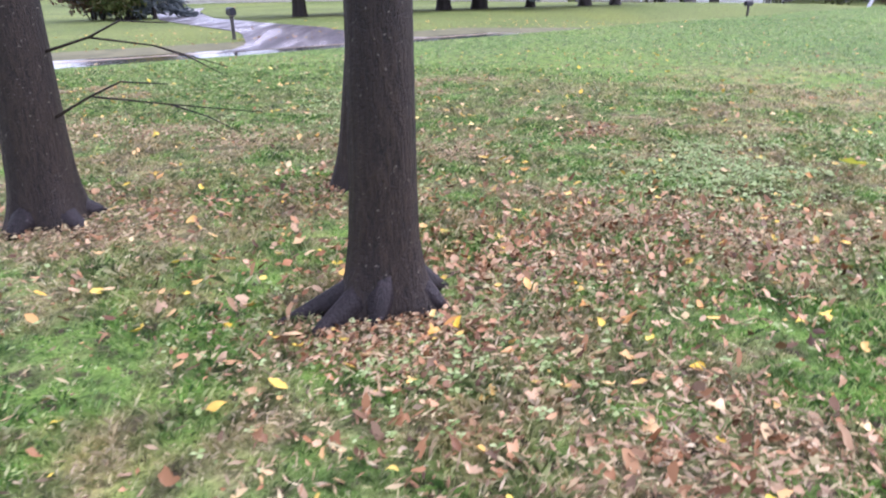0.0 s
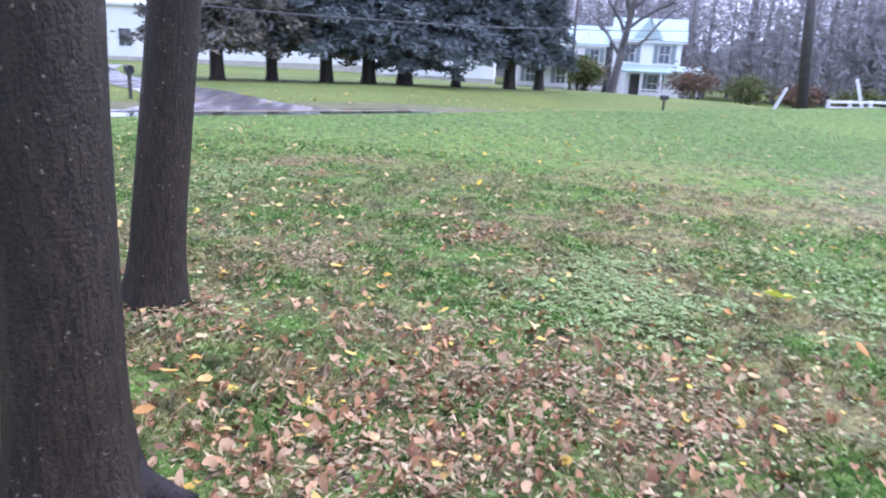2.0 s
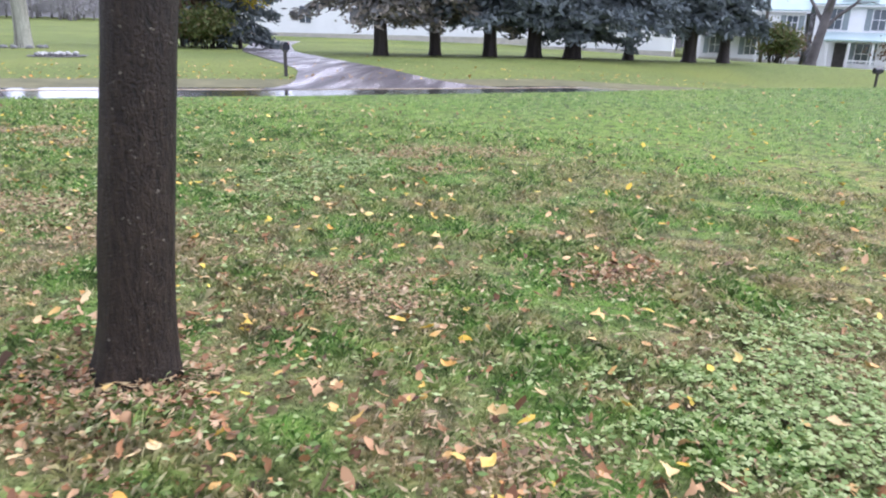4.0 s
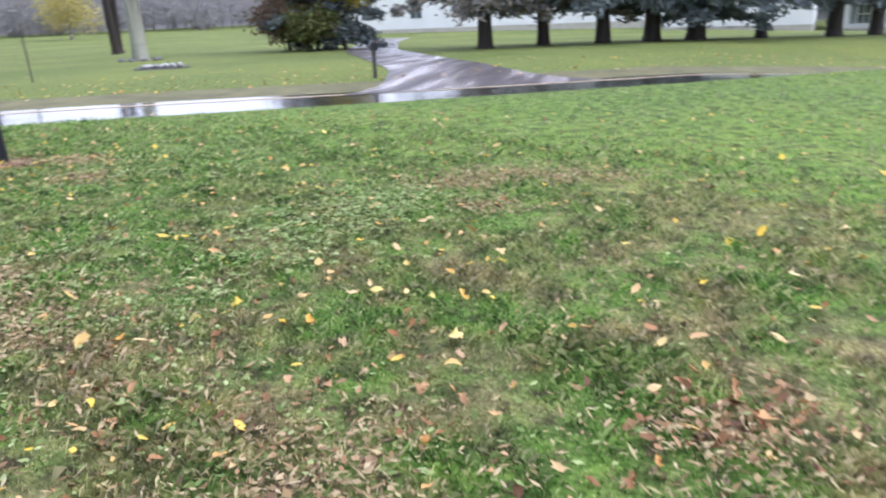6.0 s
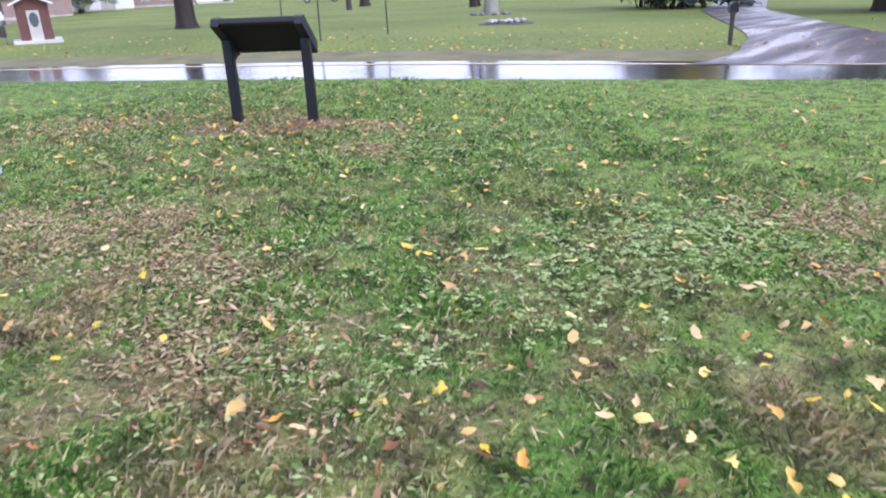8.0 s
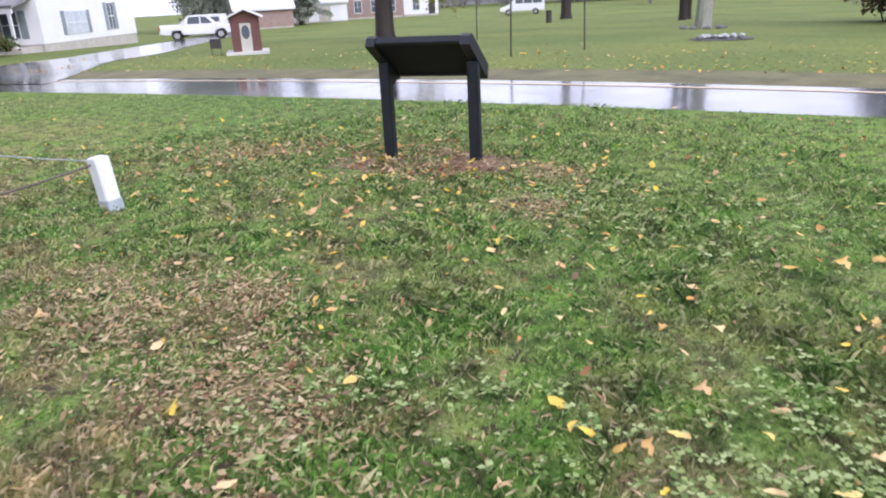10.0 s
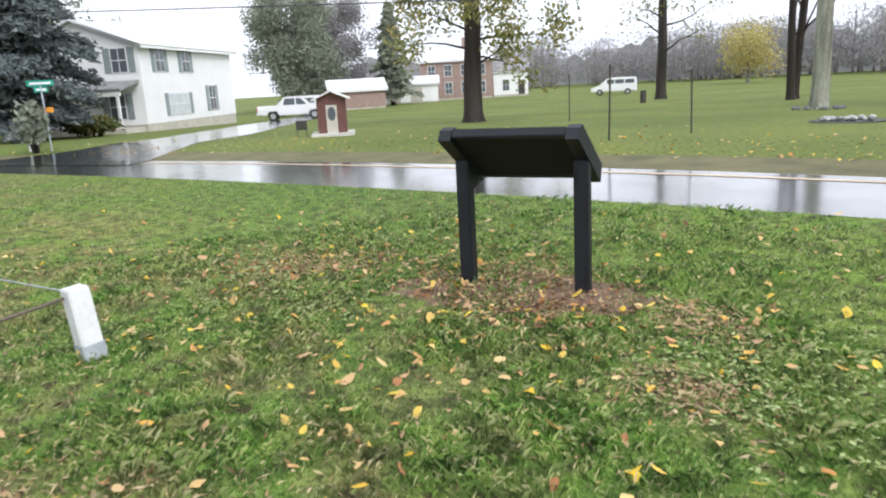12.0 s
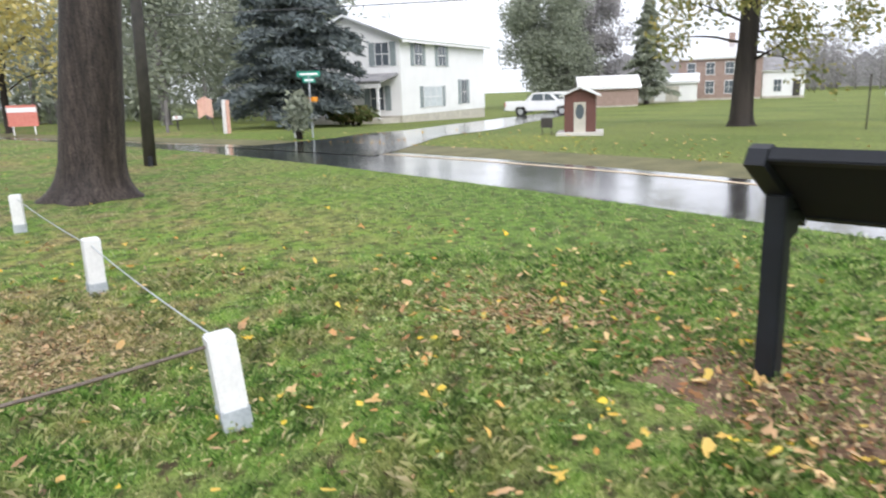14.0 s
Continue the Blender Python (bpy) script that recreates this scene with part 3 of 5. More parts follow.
            q2 = q1 + (e + rng.normal(size=3) * 0.35) * L * 0.8
            tube(bm, [tuple(b), tuple(q1), tuple(q2)], [radii[j] * 0.6, radii[j] * 0.4, radii[j] * 0.2], 4)
            ends += [q1, q2]
        part("limb", bm, bark, parent)
    return np.array(ends)


def broadleaf(x, y, r0, tall, label, bark, leaf=None, first=4.0, limbs=9, spread=3.2, leaves=5000, leaf_size=0.09, lean=(0, 0), flare=0.5, seed=1, category="tree", loose=0.8, rise=0.55, group="", limb_r=0.3, taper=0.45, twigs=3):
    rng = np.random.default_rng(seed)
    t = group_at("tree", pose(x, y, gz(x, y)), label, category, group=group)
    part("trunk", trunk_mesh(tall, r0, lean, flare, seed * 1.7, taper), bark, t, smooth=True)
    paths = limb_paths(rng, limbs, first, tall * 0.97, spread, rise, lean, r0 * limb_r)
    ends = grow_limbs(rng, paths, bark, t, twigs)
    if leaf and leaves:
        c = ends[rng.integers(0, len(ends), leaves)] + np.clip(rng.normal(size=(leaves, 3)), -1.7, 1.7) * loose
        v, f = card_cloud(rng, c, leaf_size, 0.5)
        cr = new("crown", polys("crown", v, f, leaf))
        cr.parent = t
    return t


def evergreen(x, y, r0, tall, label, seed, skirt=1.7, reach=3.2, dense=9000, mat=None, size=0.28, top=0.25, group=""):
    """A conifer with drooping layered boughs over a bare lower trunk."""
    rng = np.random.default_rng(seed)
    t = group_at("tree", pose(x, y, gz(x, y)), label, "tree", group=group)
    part("trunk", trunk_mesh(tall, r0, (0, 0), 0.3, seed, 0.85, 10), M_BARK_BROWN, t, smooth=True)
    bm = bmesh.new()
    cs, ax = [], []
    n = 64
    for i in range(n):
        f = (i + 0.5) / n
        z = skirt + (tall - skirt) * f
        L = reach * (1 - f) ** 0.75 * rng.uniform(0.65, 1.2) + top
        a = i * 2.399 + rng.uniform(-0.4, 0.4)
        d = np.array([math.cos(a), math.sin(a), 0])
        p0 = np.array([0, 0, z])
        p1 = p0 + d * L * 0.5 + np.array([0, 0, 0.10 * L])
        p2 = p0 + d * L + np.array([0, 0, -0.10 * L])
        tube(bm, [tuple(p0), tuple(p1), tuple(p2)], [0.045, 0.03, 0.012], 4)
        k = int(dense / n * (0.4 + 1.2 * L / reach))
        u = rng.uniform(0.12, 1.08, (k, 1))
        side = np.array([-d[1], d[0], 0])
        c = p0 + d * L * u + np.array([0, 0, 1]) * (0.28 * L * u * (1 - u) - 0.1 * L * u * u) + side * rng.normal(size=(k, 1)) * 0.22 * L * (1.1 - 0.6 * u) + rng.normal(size=(k, 3)) * 0.13
        cs.append(c)
        ax.append(np.repeat((d * 0.7)[None], k, 0) + side * rng.normal(size=(k, 1)) * 0.5)
    tagged(part("bough_whorl", bm, M_BARK_BROWN, t), kind="stuff")
    v, f = card_cloud(rng, np.concatenate(cs), size, 0.32, 0.25, np.concatenate(ax))
    cr = new("crown", polys("crown", v, f, mat or M_EVERGREEN))
    cr.parent = t
    return t


def shrub(x, y, wide, tall, label, mat, seed, n=2600, size=0.11, deep=None, name="bush"):
    rng = np.random.default_rng(seed)
    t = group_at(name, pose(x, y, gz(x, y)), label, "bush")
    bm = bmesh.new()
    tips = []
    for i in range(16):
        a = rng.uniform(0, 6.283)
        q = rng.uniform(0.2, 1.0)
        p = [(0.1 * wide * math.cos(a), 0.1 * wide * math.sin(a), 0), (0.25 * wide * q * math.cos(a), 0.25 * wide * q * math.sin(a), tall * 0.5), (0.42 * wide * q * math.cos(a), 0.42 * wide * q * math.sin(a), tall * (1 - 0.35 * q * q))]
        tube(bm, p, [0.03, 0.02, 0.008], 4)
        tips += [np.array(p[1]), np.array(p[2]), (np.array(p[1]) + np.array(p[2])) / 2]
    tagged(part("stem", bm, M_BARK_BROWN, t), kind="stuff")
    tips = np.array(tips)
    c = tips[rng.integers(0, len(tips), n)] + rng.normal(size=(n, 3)) * np.array([wide, deep or wide, tall]) * 0.13
    c[:, 2] = np.abs(c[:, 2]) + 0.03
    v, f = card_cloud(rng, c, size, 0.5)
    cr = new("foliage", polys("foliage", v, f, mat))
    cr.parent = t
    return t


t1 = broadleaf(-0.295, 3.42, 0.165, 9.0, "straight dark-barked tree with flaring wet roots", M_BARK, M_OAKLEAF, 5.5, 9, 3.0, 1500, 0.07, (0.02, 0.0), 0.8, 3, group="trees on the lawn")
t2 = broadleaf(-0.645, 5.50, 0.148, 9.5, "dark-barked tree ringed with fallen brown leaves", M_BARK, M_OAKLEAF, 5.5, 9, 3.0, 1500, 0.07, (0.13, 0.0), 0.42, 5, group="trees on the lawn")
t3 = broadleaf(-2.72, 4.88, 0.20, 9.0, "dark tree with a thin bare twig low on its trunk", M_BARK, M_OAKLEAF, 5.5, 9, 3.0, 1500, 0.07, (0.05, 0.0), 0.5, 8, group="trees on the lawn")
broadleaf(-14.65, 3.95, 0.47, 15.0, "massive old tree with thick furrowed bark and flared base", M_BARK_OLD, M_YELLOWLEAF, 6.0, 12, 5.5, 6000, 0.10, (0.0, 0.14), 0.62, 11)
rng_c = np.random.default_rng(77)
CEDARS = [(-6.4, 37.7, 0.36), (-4.1, 40.2, 0.30), (-1.3, 40.6, 0.36), (0.95, 41.3, 0.38), (2.95, 42.0, 0.45), (6.0, 43.4, 0.26), (9.2, 43.6, 0.36), (11.2, 44.6, 0.3)]
for i, (cx, cy, cr0) in enumerate(CEDARS):
    evergreen(cx, cy, cr0, rng_c.uniform(9, 11), "dark evergreen with drooping boughs over a bare lower trunk", 20 + i, 1.6 if i != 4 else 0.9, 3.3 if i < 6 else 1.6, 13000, M_EVERGREEN_DULL if i < 2 else M_EVERGREEN, 0.2, group="row of evergreens behind the road")
broadleaf(-30.0, 22.3, 0.42, 11.0, "leaning oak with sparse yellow-green autumn leaves", M_BARK_BROWN, M_OAKLEAF, 2.2, 24, 3.2, 9000, 0.11, (-0.02, 0.03), 0.35, 31, loose=0.42, rise=0.25, limb_r=0.15)
broadleaf(-22.0, 33.7, 0.35, 12.0, "pale grey-barked tree, nearly bare, rising beside stones", M_BARK_PALE, M_OAKLEAF, 3.5, 10, 4.2, 900, 0.10, (0.01, 0.0), 0.3, 33, loose=0.6, rise=0.9)
broadleaf(-47.0, 47.5, 0.42, 13.0, "slim dark tree with a few crooked bare limbs", M_BARK_BROWN, M_OAKLEAF, 3.2, 14, 5.0, 1500, 0.12, (0.0, 0.01), 0.3, 35, loose=0.5, rise=0.35, limb_r=0.2, twigs=6)
for i, (x, y, r) in enumerate([(-31.6, 43.5, 0.24), (-32.6, 45.0, 0.26)]):
    broadleaf(x, y, r, 12.0, "bare dark tree growing beside another", M_BARK, None, 3.0, 9, 4.5, 0, 0.1, ((-0.03, 0.06)[i], 0.0), 0.4, 37 + i, rise=1.2)

for z0, pts in [(1.15, [(0.18, 0.0, 1.12), (0.55, -0.05, 1.22), (0.95, -0.05, 1.16), (1.4, -0.08, 1.02)]), (0.7, [(0.18, -0.02, 0.70), (0.5, -0.08, 0.86), (1.0, -0.1, 0.80), (1.6, -0.14, 0.74)])]:
    tw = tube(bmesh.new(), pts, [0.011, 0.008, 0.005, 0.003], 5)
    a, b = Vector(pts[1]), Vector(pts[2])
    tube(tw, [tuple(a), tuple(a + Vector((0.25, -0.1, 0.10))), tuple(a + Vector((0.55, -0.12, 0.08)))], [0.008, 0.006, 0.003], 4)
    tube(tw, [tuple(b), tuple(b + Vector((0.2, 0.1, -0.10))), tuple(b + Vector((0.4, 0.12, -0.22)))], [0.006, 0.005, 0.002], 4)
    part("bare_twig", tw, M_BARK, t3)


def roots(tree, r, angles, rise=0.20):
    """Surface roots running out from the foot of a trunk."""
    for a, ln in angles:
        c, sn = math.cos(radians(a)), math.sin(radians(a))
        pts = [(c * r * 0.25, sn * r * 0.25, rise), (c * r * 1.0, sn * r * 1.0, rise * 0.36), (c * (r + ln * 0.6), sn * (r + ln * 0.6), 0.02), (c * (r + ln), sn * (r + ln) + 0.03, -0.03)]
        part("root", tube(bmesh.new(), pts, [r * 0.50, r * 0.44, r * 0.27, r * 0.08], 8, 0.35, a), M_ROOT, tree, "wet purplish dark root", smooth=True)


roots(t1, 0.17, [(203, 0.46), (228, 0.40), (262, 0.16), (338, 0.18), (30, 0.2), (120, 0.2)], 0.28)
roots(t3, 0.20, [(330, 0.25), (260, 0.2), (30, 0.2)])

broadleaf(19.9, 56.3, 0.34, 9.0, "bare wide-spreading grey tree before the farmhouse", M_BARK_GREY, None, 2.0, 13, 6.5, 0, 0.1, (0.16, 0), 0.3, 41, rise=1.4, twigs=7, limb_r=0.45)
shrub(17.6, 55.5, 3.0, 1.9, "dark brown bush at the bare tree's foot", M_RUSTSHRUB, 68, 2400, 0.13)
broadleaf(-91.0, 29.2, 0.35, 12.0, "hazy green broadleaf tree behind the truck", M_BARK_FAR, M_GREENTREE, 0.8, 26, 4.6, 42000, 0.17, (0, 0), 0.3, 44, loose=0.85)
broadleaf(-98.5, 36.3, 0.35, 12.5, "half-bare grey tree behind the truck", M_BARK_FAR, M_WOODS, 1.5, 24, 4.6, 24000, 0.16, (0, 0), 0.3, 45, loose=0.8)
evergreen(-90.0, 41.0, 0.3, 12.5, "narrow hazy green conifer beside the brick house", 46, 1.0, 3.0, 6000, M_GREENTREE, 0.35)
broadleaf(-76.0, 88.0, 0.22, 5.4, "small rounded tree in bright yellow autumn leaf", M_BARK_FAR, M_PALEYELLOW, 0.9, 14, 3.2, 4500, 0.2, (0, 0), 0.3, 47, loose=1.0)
evergreen(-46.0, 3.6, 0.4, 16.0, "huge dark evergreen shading the white house", 48, 0.7, 4.1, 40000, M_EVERGREEN, 0.2, 0.6)
evergreen(-16.1, 42.0, 0.38, 13.0, "dense dark evergreen at the driveway's bend", 49, 0.3, 2.7, 20000, M_EVERGREEN, 0.2, 0.6)
shrub(-18.0, 41.2, 3.4, 2.6, "rusty brown overgrown bush at the foot of the evergreen", M_RUSTSHRUB, 50, 9000, 0.13)
shrub(-16.1, 39.9, 3.2, 1.8, "dark olive overgrown bush beside the driveway", M_SHRUB, 51, 7000, 0.12)
broadleaf(-14.7, 40.8, 0.10, 5.6, "slender tree with clear yellow leaves before the evergreen", M_BARK_BROWN, M_YELLOWLEAF, 1.9, 11, 1.3, 2600, 0.15, (0.0, 0), 0.3, 52, loose=0.35)
broadleaf(-56.0, -17.5, 0.25, 9.0, "tree in dull yellow autumn leaf beyond the road", M_BARK_BROWN, M_PALEYELLOW, 2.0, 14, 4.0, 5000, 0.2, (0, 0), 0.3, 53, loose=1.1)
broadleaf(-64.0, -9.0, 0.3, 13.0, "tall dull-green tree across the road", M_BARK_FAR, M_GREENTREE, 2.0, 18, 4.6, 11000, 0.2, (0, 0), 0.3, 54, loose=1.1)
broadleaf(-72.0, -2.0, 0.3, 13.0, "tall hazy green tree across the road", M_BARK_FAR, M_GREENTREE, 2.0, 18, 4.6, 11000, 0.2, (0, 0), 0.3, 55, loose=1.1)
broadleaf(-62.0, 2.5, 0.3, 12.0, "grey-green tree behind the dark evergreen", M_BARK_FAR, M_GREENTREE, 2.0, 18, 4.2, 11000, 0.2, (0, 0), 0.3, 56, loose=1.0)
for i, (x, y, w, h, mt, lb) in enumerate([
        (15.5, 50.0, 2.6, 2.0, M_SHRUB, "dark rounded bush at the farmhouse corner"),
        (27.0, 57.5, 4.0, 2.6, M_RUSTSHRUB, "reddish bare-twigged bush beside the porch"),
        (30.5, 55.5, 4.6, 2.2, M_SHRUB, "olive bush in a rough hedge"),
        (34.5, 54.0, 4.0, 1.9, M_RUSTSHRUB, "red-brown bush in a rough hedge"),
        (38.0, 52.5, 3.4, 1.7, M_SHRUB, "low olive bush in a rough hedge"),
        (-45.0, 7.0, 2.2, 0.9, M_SHRUB, "low clipped bush before the porch"),
        (-47.5, 6.2, 2.0, 0.9, M_SHRUB, "low clipped bush along the porch"),
        (-32.2, 5.2, 0.9, 1.5, M_GREENTREE, "green vine-grown bush round the street sign's foot")]):
    shrub(x, y, w, h, lb, mt, 60 + i, 2200, 0.12)


# ---- the two-legged panel beside the path ----
def panel_stand():
    ex = Vector((0.768, 0.641, 0))
    ang = math.degrees(math.atan2(ex.y, ex.x))
    t = group_at("information_panel", pose(-6.13, 10.61, 0.0, 0, 0, ang), "black metal reading panel on two square legs, seen from behind", "sign")
    for s in (-1, 1):
        part("leg", boxed((s * 0.432 - 0.05, -0.05, -0.08), (s * 0.432 + 0.05, 0.05, 0.93), None, 0.008), M_BLACK, t)
    tilt = Matrix.Translation((0, 0.02, 0.955)) @ pose(0, 0, 0, -32)
    for s in (-1, 1):
        bm = bmesh.new()
        prof = [(-0.33, -0.05), (-0.30, 0.075), (0.30, 0.075), (0.34, 0.03), (0.34, -0.05)]
        m = tilt @ pose(s * 0.445, 0, 0, 0, 0, 90)
        prism(bm, [(-a, b) for a, b in prof], -0.045, 0.045, m)
        bmesh.ops.recalc_face_normals(bm, faces=bm.faces)
        part("side_rail", bm, M_BLACK, t)
        g = bmesh.new()
        prism(g, [(-0.05, 0.0), (0.16, -0.02), (0.14, -0.13), (0.06, -0.15), (-0.05, -0.10)], -0.012, 0.012, pose(s * 0.40, 0, 0.86, 0, 0, 90))
        bmesh.ops.recalc_face_normals(g, faces=g.faces)
        part("gusset", g, M_BLACK, t)
    part("top_bar", boxed((-0.40, -0.335, -0.02), (0.40, -0.285, 0.045), tilt, 0.006), M_BLACK, t)
    part("bottom_bar", boxed((-0.40, 0.285, -0.02), (0.40, 0.335, 0.045), tilt, 0.006), M_BLACK, t)
    part("back_sheet", boxed((-0.399, -0.284, -0.012), (0.399, 0.284, 0.004), tilt), M_PANEL_BACK, t)
    part("face_sheet", boxed((-0.392, -0.278, 0.006), (0.392, 0.278, 0.012), tilt), M_PANEL_FACE, t, "printed face turned to the road")
    return t


panel_stand()
mulch = bmesh.new()
bmesh.ops.create_grid(mulch, x_segments=26, y_segments=18, size=1)
for v in list(mulch.verts):
    r = math.hypot(v.co.x, v.co.y) + 0.45 * noise.noise(v.co * 2.6)
    v.co = Vector((v.co.x * 0.95, v.co.y * 0.5, max(-0.03, 0.03 * (0.85 - r)) + 0.012 * noise.noise(v.co * 9)))
mu = part("mulch_bed", mulch, M_MULCH, None, smooth=True)
mu.matrix_basis = pose(-6.1, 10.56, 0.006, 0, 0, 39.8)
tagged(mu, "thin bed of brown bark mulch under the panel", "mulch", kind="structure")


# ---- white marker posts with a cable ----
def marker_post(x, y, yaw, lean):
    t = group_at("marker_post", pose(x, y, 0, lean, -lean * 0.6, yaw), "short white square post with grey foot, linked by cable", "post", group="white posts with a cable")
    part("post", boxed((-0.062, -0.062, 0.085), (0.062, 0.062, 0.44), None, 0.008), M_WHITEPOST, t)
    part("foot_sleeve", boxed((-0.067, -0.067, -0.06), (0.067, 0.067, 0.10), None, 0.006), M_SLEEVE, t, "grey plastic sleeve at the foot")
    bm = bmesh.new()
    tube(bm, [(-0.06, 0, 0.375), (-0.085, 0, 0.385), (-0.085, 0, 0.365), (-0.06, 0, 0.375)], [0.006] * 4, 6)
    part("eye_bolt", bm, M_RIM, t)
    return t


for x, y, yaw, ln in [(-6.38, 7.77, 25, 4.0), (-8.86, 6.23, 32, 0.0), (-11.88, 4.22, 20, 0.0)]:
    marker_post(x, y, yaw, ln)
marker_post(-5.1, 5.6, 60, 0.0)


def cable(p, q, sag, r, name, label, mat=None):
    p, q = Vector(p), Vector(q)
    pts = []
    for i in range(15):
        f = i / 14
        c = p.lerp(q, f)
        c.z -= sag * 4 * f * (1 - f)
        pts.append(tuple(c))
    bm = tube(bmesh.new(), pts, [r] * 15, 6)
    return tagged(part(name, bm, mat or M_CABLE, None), label, "cable")


cable((-6.39, 7.70, 0.385), (-5.1, 5.6, 0.385), 0.05, 0.009, "cable", "brown twisted wire cable strung between short posts")
cable((-6.42, 7.72, 0.40), (-8.83, 6.24, 0.39), 0.02, 0.0045, "cable", "thin grey wire strung between short white posts", M_SLEEVE)
cable((-8.9, 6.18, 0.39), (-11.84, 4.26, 0.39), 0.02, 0.0045, "cable", "thin grey wire running on to the farther post", M_SLEEVE)

# ---- utility pole, overhead wire, stakes ----
up = group_at("utility_pole", pose(-20.0, 3.2, 0, 0, 0, 0), "tall dark wooden utility pole at the lawn's edge", "pole")
part("shaft", tube(bmesh.new(), [(0, 0, -0.1), (-0.02, 0.10, 3), (-0.05, 0.30, 9)], [0.14, 0.125, 0.10], 12), M_DARK, up, smooth=True)
part("crossarm", boxed((-0.10, -0.8, 8.2), (0.02, 1.3, 8.32)), M_POLE, up)
part("guard", tube(bmesh.new(), [(0.13, 0.05, 0.0), (0.13, 0.05, 0.22)], [0.06, 0.05], 8), M_BLACK, up, "black cable guard at the foot")
up2 = group_at("utility_pole", pose(23.8, 37.3, gz(23.8, 37.3)), "dark wooden utility pole beside the white fence", "pole")
part("shaft", tube(bmesh.new(), [(0, 0, -0.1), (-0.70, 0.46, 10)], [0.30, 0.22], 12), M_DARK, up2, smooth=True)
part("crossarm", boxed((-1.66, 0.34, 9.2), (0.34, 0.46, 9.32)), M_POLE, up2)
up3 = group_at("utility_pole", pose(18.4, 62.5, gz(18.4, 62.5)), "slim utility pole before the farmhouse", "pole")
part("shaft", tube(bmesh.new(), [(0, 0, -0.1), (0, 0, 9)], [0.14, 0.1], 10), M_POLE, up3, smooth=True)
part("crossarm", boxed((-0.9, -0.05, 8.3), (0.9, 0.05, 8.4)), M_POLE, up3)
wire_x = [-66, -40, -24, -16, -10.3, -8.8, 1.2, 8.5, 16, 24.5]
wire_z = [8.0, 5.4, 3.95, 3.2, 2.68, 2.5, 2.3, 2.5, 2.9, 3.4]
wx = np.linspace(-66, 24.4, 70)
wz = np.convolve(np.pad(np.interp(wx, wire_x, wire_z), 4, mode="edge"), np.ones(9) / 9, "valid")
wp = [(float(a), float(at_road(a, 8.0)), float(b)) for a, b in zip(wx, wz)]
tagged(part("overhead_wire", tube(bmesh.new(), wp, [0.018] * 70, 5), M_WIRE), "slack dark overhead wire along the road", "wire")
wp = [(a, b - 0.5, c + 3.2) for a, b, c in wp]
tagged(part("overhead_wire", tube(bmesh.new(), wp, [0.018] * 70, 5), M_WIRE), "upper dark overhead wire along the road", "wire")
far_pole = group_at("utility_pole", pose(-66.0, float(at_road(-66.0, 8.0)), gz(-66.0, float(at_road(-66.0, 8.0)))), "wooden utility pole hidden among the roadside trees", "pole")
part("shaft", tube(bmesh.new(), [(0, 0, -0.1), (0, 0, 9.2)], [0.15, 0.1], 10), M_POLE, far_pole, smooth=True)
part("crossarm", boxed((-0.06, -0.9, 8.4), (0.06, 0.9, 8.5)), M_POLE, far_pole)


def stake(x, y, h, lean):
    t = group_at("fence_stake", pose(x, y, gz(x, y), 0, lean, 20), "bare rusty steel fence stake standing in the grass", "stake", group="steel stakes in the lawn")
    bm = boxed((-0.022, -0.006, -0.1), (0.022, 0.006, h))
    box(bm, (-0.006, 0.006, -0.1), (0.006, 0.04, h))
    for k in range(8):
        z = 0.25 + k * (h - 0.4) / 8
        box(bm, (-0.012, -0.014, z), (0.012, -0.005, z + 0.02))
    part("stake", bm, M_RUST, t)
    return t


for x, y, h, ln in [(-25.2, 24.0, 1.75, 0.5), (-16.0, 18.87, 1.78, 1.0), (-15.94, 21.4, 1.6, -1.0)]:
    stake(x, y, h, ln)
st = group_at("stump_post", pose(-41.8, 41.4, gz(-41.8, 41.4)), "short dark post stub on the far lawn", "post")
part("stub", boxed((-0.15, -0.15, -0.1), (0.15, 0.15, 0.85), None, 0.02), M_DARK, st)

# ---- stones round the pale tree ----
rng_s = np.random.default_rng(5)


def stone(x, y, s, k, label, mat=None):
    bm = bmesh.new()
    bmesh.ops.create_icosphere(bm, subdivisions=2, radius=1)
    for v in bm.verts:
        v.co *= 1 + 0.25 * noise.noise(v.co * 1.3 + Vector((k * 3.1, 0, 0)))
        v.co = Vector((v.co.x * s, v.co.y * s * 0.8, v.co.z * s * 0.6))
    o = part("stone", bm, mat or M_STONE, None, smooth=True)
    o.matrix_basis = pose(x, y, gz(x, y) + s * 0.25 + (0.07 if mat else 0.0), 0, 0, k * 50)
    return tagged(o, label, "stone", "stones on the far lawn")


bed = bmesh.new()
bmesh.ops.create_circle(bed, cap_ends=True, segments=28, radius=1)
bmesh.ops.inset_region(bed, faces=bed.faces[:], thickness=0.3)
for v in bed.verts:
    q = v.co.length
    v.co = Vector((v.co.x * 0.98 * (1 + 0.12 * noise.noise(v.co * 2.2)), v.co.y * 0.95, 0.12 * (1 - q) + 0.004))
bed_ob = part("flower_bed", bed, M_DARK, None, smooth=True)
bed_ob.matrix_basis = pose(-15.7, 26.9, gz(-15.7, 26.9) + 0.025, 0, 0, 38)
tagged(bed_ob, "low oval bed of dark soil on the far lawn", "flower bed", kind="structure")
for k in range(20):
    u, w = (k // 2 - 4.5) / 4.5, (k % 2 - 0.5) * 0.55
    c, sn = math.cos(radians(38)), math.sin(radians(38))
    du, dw = u * 0.58 + 0.08 * rng_s.normal(), w + 0.1 * rng_s.normal()
